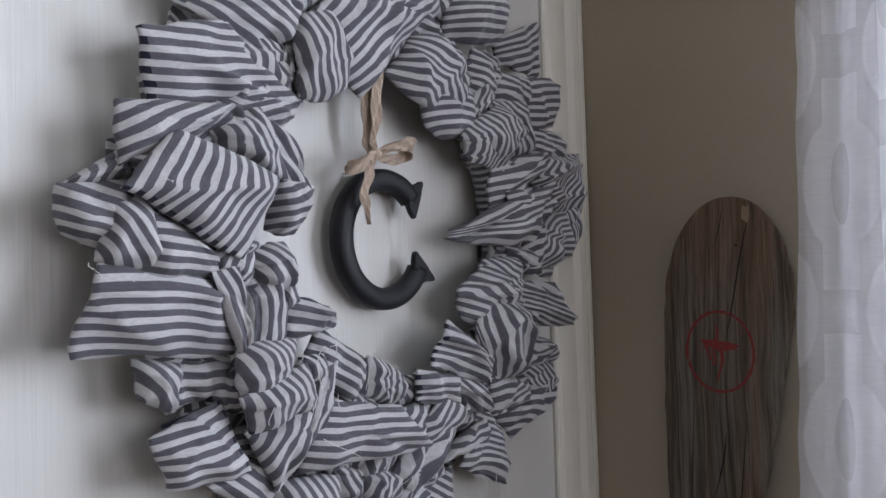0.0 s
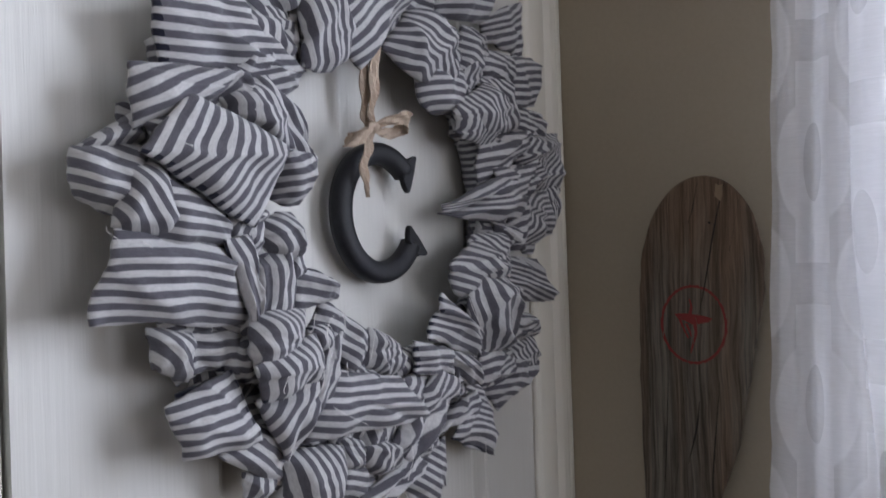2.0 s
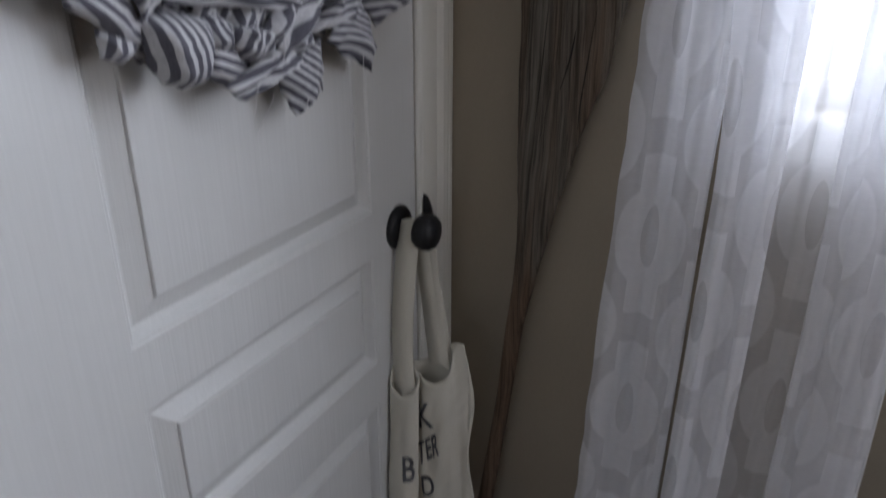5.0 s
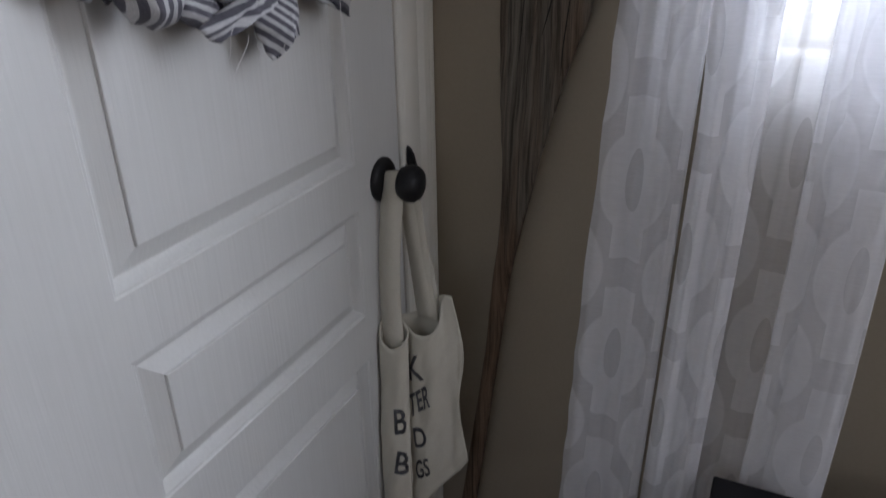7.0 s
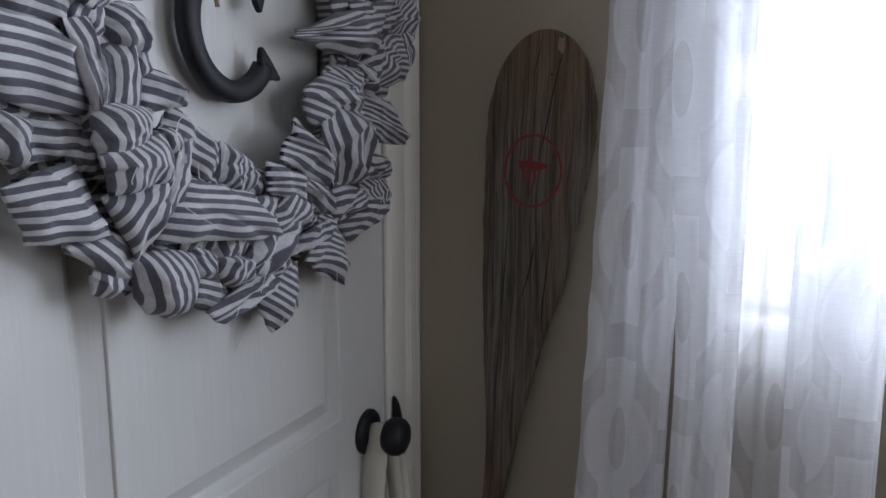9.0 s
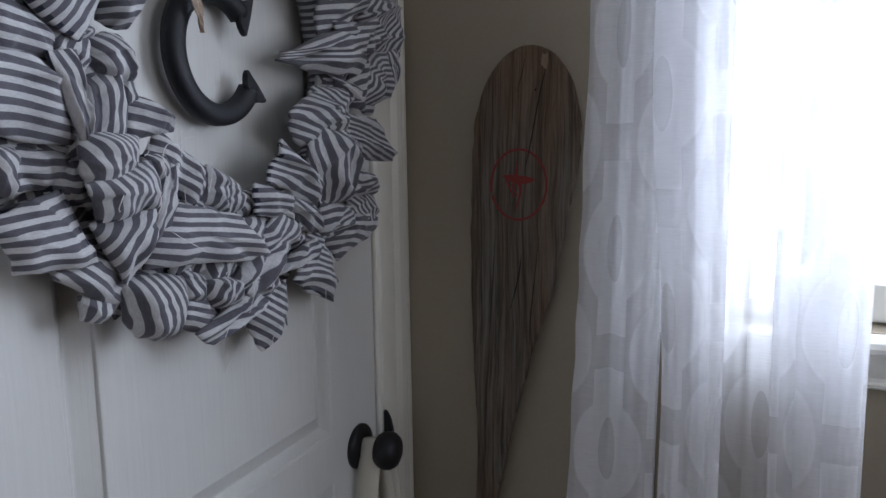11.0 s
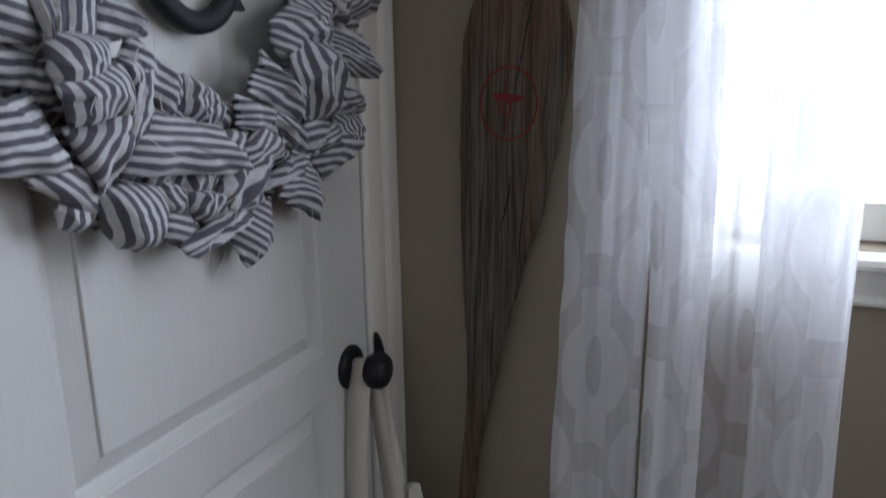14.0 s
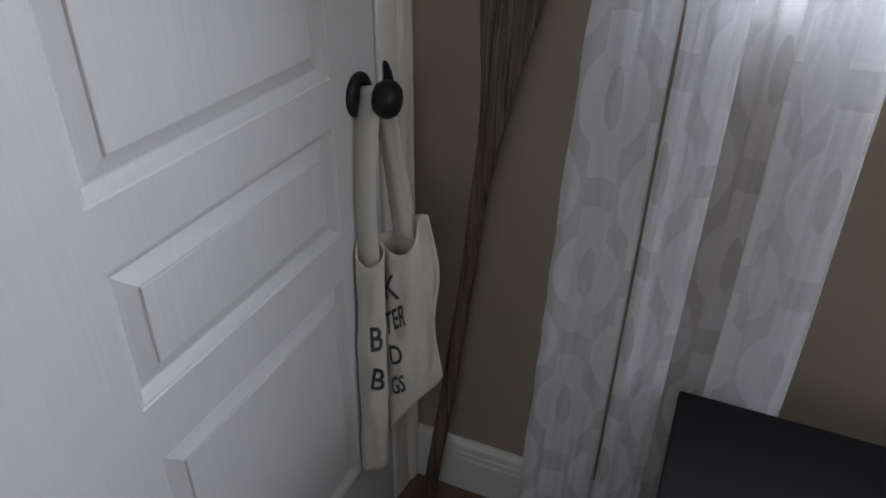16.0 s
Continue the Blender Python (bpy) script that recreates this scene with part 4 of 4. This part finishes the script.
scrap(0.203, 0.180, 0.037, 0.035, 0.080, 0.065, -7, 12, 13, -3, 0.018)
scrap(0.153, 0.118, 0.048, 0.067, 0.086, 0.054, 67, -35, -7, 45, 0.022, rnd=0.9)
scrap(0.136, 0.107, 0.046, 0.046, 0.074, 0.072, 13, 15, -14, 86, 0.018, rnd=0.8)
scrap(0.264, 0.174, 0.035, 0.058, 0.076, 0.078, 1, 12, 9, 12, 0.018)
scrap(0.202, 0.135, 0.04, 0.064, 0.067, 0.049, 33, -18, -17, -73, 0.016)
scrap(0.285, 0.124, 0.032, 0.032, 0.090, 0.080, -1, 0, 2, -7, 0.014)
# the ruffled arc beside the casing
scrap(0.212, 0.078, 0.04, 0.042, 0.134, 0.112, -10, 25, 34, 29, 0.018)
scrap(0.304, 0.075, 0.036, 0.071, 0.113, 0.104, -9, 18, 14, 57, 0.018, rnd=0.4, fold=1.45)
scrap(0.150, 0.018, 0.053, 0.041, 0.174, 0.125, -21, 40, 19, 33, 0.022, rnd=0.1, fold=1.6)
scrap(0.218, 0.040, 0.049, 0.036, 0.091, 0.085, 9, -2, 3, 10, 0.016, fold=1.45)
scrap(0.268, -0.001, 0.04, 0.059, 0.101, 0.105, 9, -3, 1, 5, 0.022, fold=1.45)
scrap(0.340, 0.019, 0.032, 0.059, 0.052, 0.039, -6, 7, 25, -55, 0.014, fold=1.45)
scrap(0.231, -0.027, 0.037, 0.026, 0.116, 0.079, 15, -25, -22, -27, 0.016, fold=1.45)
scrap(0.130, -0.056, 0.045, 0.048, 0.103, 0.105, 36, -14, -18, -60, 0.024, rnd=0.8, fold=1.7)
scrap(0.149, -0.050, 0.048, 0.053, 0.060, 0.070, -19, 18, 15, -23, 0.02, rnd=0.8, fold=1.6)
scrap(0.150, -0.113, 0.053, 0.079, 0.085, 0.079, 19, -18, -12, -84, 0.022, fold=1.7)
scrap(0.086, -0.126, 0.048, 0.040, 0.101, 0.099, -43, 17, 26, 21, 0.014, raw="l", rnd=0.15, fold=1.45)
scrap(0.237, -0.079, 0.042, 0.047, 0.076, 0.116, 10, -11, -13, -24, 0.018, rnd=0.1, fold=1.6)
scrap(0.206, -0.097, 0.037, 0.036, 0.068, 0.050, 10, -14, -12, -21, 0.016, fold=1.45)
scrap(0.246, -0.138, 0.035, 0.028, 0.100, 0.096, -5, -9, 5, 8, 0.016, fold=1.45)
scrap(0.247, -0.173, 0.032, 0.038, 0.055, 0.061, -19, 8, 4, -54, 0.016, fold=1.45)
scrap(0.217, -0.198, 0.036, 0.035, 0.111, 0.087, 20, -8, 2, -15, 0.018, fold=1.45)
scrap(0.175, -0.180, 0.039, 0.036, 0.077, 0.065, -4, -4, -1, 6, 0.016, fold=1.45)
scrap(0.033, -0.149, 0.055, 0.024, 0.055, 0.063, 3, -17, -11, -14, 0.01, raw="l", rnd=0.1, fold=1.45)
scrap(0.096, -0.168, 0.048, 0.036, 0.047, 0.040, 27, -42, -42, -70, 0.014, fold=1.45)
scrap(0.020, -0.201, 0.055, 0.087, 0.048, 0.041, -50, 20, 17, 87, 0.016, rnd=0.2, fold=1.45)
scrap(0.128, -0.230, 0.04, 0.055, 0.051, 0.100, -20, -13, -4, -5, 0.014, raw="b", rnd=0.2, fold=1.45)
scrap(0.083, -0.212, 0.048, 0.027, 0.036, 0.078, -38, 54, 43, 52, 0.014, fold=1.45)
# the lower arc
scrap(-0.068, -0.171, 0.055, 0.044, 0.088, 0.147, 6, -20, -9, -15, 0.02, rnd=0.3)
scrap(0.009, -0.181, 0.045, 0.032, 0.054, 0.039, 4, -8, -20, 26, 0.014)
scrap(0.002, -0.204, 0.042, 0.026, 0.044, 0.038, -49, 30, 28, 51, 0.014)
scrap(-0.090, -0.111, 0.045, 0.030, 0.063, 0.058, -44, 9, -1, 13, 0.012, raw="tr", rnd=0.1, fold=1.05)
scrap(-0.037, -0.134, 0.043, 0.031, 0.049, 0.049, -20, -7, 1, -85, 0.022, rnd=0.9, fold=1.4)
scrap(0.010, -0.148, 0.037, 0.024, 0.031, 0.040, -22, 24, 24, -41, 0.014)
scrap(-0.120, -0.069, 0.04, 0.026, 0.048, 0.056, 7, -19, 3, -21, 0.018, raw="t")
scrap(-0.177, -0.104, 0.059, 0.040, 0.057, 0.027, -25, 25, 5, -50, 0.02, rnd=0.6)
scrap(-0.165, -0.128, 0.065, 0.030, 0.062, 0.056, 18, -3, -10, 85, 0.014, raw="b", rnd=0.15, fold=1.05)
scrap(-0.149, -0.163, 0.053, 0.038, 0.062, 0.041, 11, 3, 37, 46, 0.016, rnd=0.2, fold=1.05)
scrap(-0.123, -0.142, 0.056, 0.057, 0.019, 0.038, -19, 37, 54, 84, 0.01, rnd=0.1, fold=1.05)
scrap(-0.126, -0.109, 0.055, 0.017, 0.024, 0.021, 3, -4, -11, -74, 0.014, raw="t")
# the broad hanging side
scrap(-0.224, -0.156, 0.048, 0.044, 0.045, 0.055, 21, -3, -23, -14, 0.012, raw="r", rnd=0.1, fold=1.05)
scrap(-0.222, -0.137, 0.036, 0.011, 0.042, 0.037, -2, 14, 12, 11, 0.01, raw="t")
scrap(-0.248, -0.106, 0.035, 0.027, 0.032, 0.025, -4, -7, -22, -51, 0.016, rnd=0.3)
scrap(-0.210, -0.109, 0.033, 0.024, 0.045, 0.044, -11, 10, 23, 7, 0.014)
scrap(-0.194, -0.118, 0.036, 0.030, 0.033, 0.027, 11, 3, -26, -6, 0.016, raw="lrtb", fold=1.5)
scrap(-0.246, -0.055, 0.046, 0.055, 0.077, 0.123, 5, -9, -10, -12, 0.016, rnd=0.1, fold=1.05)
scrap(-0.201, -0.056, 0.062, 0.052, 0.020, 0.009, 15, -7, 21, -82, 0.008, raw="l", rnd=0.1, fold=1.05)
scrap(-0.271, -0.001, 0.049, 0.040, 0.024, 0.041, -3, 0, -9, -53, 0.018, rnd=0.3)
scrap(-0.238, -0.014, 0.052, 0.031, 0.049, 0.055, -4, -18, 4, 1, 0.016, raw="r", rnd=0.2, fold=1.05)
scrap(-0.284, 0.039, 0.032, 0.012, 0.048, 0.046, 40, -5, -27, 28, 0.014)
scrap(-0.292, 0.014, 0.036, 0.037, 0.050, 0.028, -16, 21, -15, -2, 0.018, rnd=0.6)
scrap(-0.240, 0.077, 0.05, 0.028, 0.078, 0.067, -14, 19, 41, 43, 0.014, rnd=0.3)
scrap(-0.256, 0.050, 0.048, 0.014, 0.036, 0.009, -5, 35, 0, -20, 0.01)
scrap(-0.221, 0.030, 0.063, 0.057, 0.075, 0.089, -34, 15, 6, 89, 0.014, raw="b", rnd=0.12, fold=1.05)
scrap(-0.178, 0.070, 0.048, 0.038, 0.045, 0.050, 28, 4, -44, 81, 0.018)
scrap(-0.134, 0.062, 0.037, 0.051, 0.045, 0.041, 15, -50, -34, -69, 0.018)
scrap(-0.155, 0.097, 0.036, 0.025, 0.075, 0.052, -17, 28, 32, 38, 0.014)
scrap(-0.135, 0.023, 0.04, 0.042, 0.036, 0.023, -20, 12, 12, 35, 0.02, rnd=0.8)
scrap(-0.195, -0.022, 0.048, 0.024, 0.035, 0.028, -11, 3, -8, 65, 0.012, raw="lrtb")
scrap(-0.158, -0.026, 0.046, 0.031, 0.034, 0.038, 9, 4, -16, -59, 0.018, fold=1.3)
scrap(-0.168, -0.063, 0.049, 0.048, 0.035, 0.030, -1, 34, -2, -87, 0.014, rnd=0.2, fold=1.05)
scrap(-0.142, -0.046, 0.042, 0.028, 0.017, 0.019, 0, 6, 10, -60, 0.014)
# loops that hang below
scrap(-0.170, -0.194, 0.036, 0.045, 0.047, 0.025, 53, -38, 9, 86, 0.012, rnd=0.2, fold=1.05)
scrap(-0.173, -0.220, 0.032, 0.017, 0.036, 0.013, -32, 15, 9, -77, 0.01)
scrap(-0.127, -0.227, 0.043, 0.049, 0.065, 0.034, -1, -4, -15, -73, 0.026, rnd=0.9)
scrap(-0.068, -0.245, 0.032, 0.029, 0.048, 0.046, -10, -10, -15, -9, 0.014)
scrap(-0.030, -0.256, 0.048, 0.074, 0.025, 0.021, -72, 29, 35, 86, 0.008, rnd=0.2, fold=1.05)
scrap(0.038, -0.270, 0.036, 0.048, 0.063, 0.040, 13, -2, 11, -49, 0.012, raw="b", rnd=0.2, fold=1.05)
scrap(-0.043, -0.229, 0.046, 0.024, 0.043, 0.034, 2, -8, -9, 57, 0.016, rnd=0.9, fold=1.5)
scrap(-0.075, -0.219, 0.04, 0.022, 0.032, 0.028, -14, -7, -10, -59, 0.012)
scrap(0.019, -0.228, 0.04, 0.033, 0.051, 0.040, 34, -26, -21, -1, 0.014)
# the top of the ring
scrap(-0.009, 0.240, 0.038, 0.067, 0.134, 0.080, -20, 0, 0, 47, 0.024)
scrap(-0.120, 0.218, 0.038, 0.045, 0.116, 0.070, 33, 0, 0, -42, 0.022)
scrap(0.100, 0.278, 0.036, 0.080, 0.107, 0.064, -35, 0, 0, -17, 0.02)
scrap(-0.058, 0.264, 0.036, 0.045, 0.147, 0.088, 22, 0, 0, -6, 0.022)
scrap(-0.194, 0.200, 0.033, 0.045, 0.073, 0.044, 65, 0, 0, -76, 0.02)

# small gathered ruffles that fill the ring between the broad scraps
rng = random.Random(11)
for k in range(34):
    a = math.tau * (k + rng.uniform(-0.4, 0.4)) / 34
    r = 0.200 + rng.choice((-0.012, 0.0, 0.016)) + rng.uniform(-0.008, 0.008)
    w = rng.uniform(0.045, 0.065)
    scrap(r * math.cos(a), r * math.sin(a), rng.uniform(0.026, 0.034), rng.uniform(0.045, 0.065), w, w * rng.uniform(0.4, 0.8), math.degrees(a) - 90 + rng.uniform(-70, 70), rng.uniform(-12, 12), rng.uniform(-12, 12), rng.uniform(-90, 90), rng.uniform(0.012, 0.024), raw=rng.choice(("", "", "t", "lr")), fold=1.7)
for k in range(30):
    a = math.tau * (k + rng.uniform(-0.4, 0.4)) / 30
    w, r = rng.uniform(0.05, 0.07), 0.222 + rng.uniform(-0.012, 0.008)
    scrap(r * math.cos(a) - 0.012, r * math.sin(a), rng.uniform(0.014, 0.022), rng.uniform(0.05, 0.065), w, w * rng.uniform(0.5, 0.9), math.degrees(a) - 90 + rng.uniform(-50, 50), rng.uniform(-12, 12), rng.uniform(-12, 12), rng.uniform(-90, 90), rng.uniform(0.012, 0.020), fold=1.6)


# loose threads pulled from the raw edges
def thread(name, points, parent):
    line = catmull(points, 6)
    bm = bmesh.new()
    rings = []
    for i, p in enumerate(line):
        d = (line[min(i + 1, len(line) - 1)] - line[max(i - 1, 0)]).normalized()
        u = d.orthogonal().normalized() * 0.00028
        v = d.cross(u)
        rings.append([bm.verts.new(p + u * math.cos(k * math.tau / 4) + v * math.sin(k * math.tau / 4)) for k in range(4)])
    for a, b in zip(rings, rings[1:]):
        for k in range(4):
            bm.faces.new((a[k], a[(k + 1) % 4], b[(k + 1) % 4], b[k]))
    return part(name, bm, THREAD, parent, "thin pale loose thread")


rng = random.Random(5)
for x, z, out in ((-0.16, -0.10, 0.125), (-0.13, -0.09, 0.12), (-0.15, -0.13, 0.13), (-0.07, -0.10, 0.115), (0.02, -0.10, 0.11), (-0.02, -0.22, 0.10), (-0.05, -0.26, 0.09), (-0.28, -0.03, 0.09), (-0.26, 0.03, 0.13), (-0.19, -0.14, 0.13), (-0.12, -0.14, 0.13), (0.13, -0.23, 0.075), (-0.03, -0.275, 0.085), (-0.015, -0.285, 0.08), (0.03, -0.29, 0.075), (-0.10, -0.085, 0.12), (-0.115, -0.08, 0.12), (-0.14, -0.16, 0.13), (0.075, -0.09, 0.11), (-0.30, -0.02, 0.08)):
    p, pts = Vector((x, -0.64 * out, z)), []
    way = Vector((rng.uniform(-1, 1), rng.uniform(-0.4, 0), rng.uniform(-1, 0.3))) * 0.004
    for k in range(5):
        pts.append(p.copy())
        way += Vector((rng.uniform(-1, 1), rng.uniform(-0.3, 0.3), rng.uniform(-1.1, 0.9))) * 0.0038
        p += way
    thread("thread", pts, wreath)
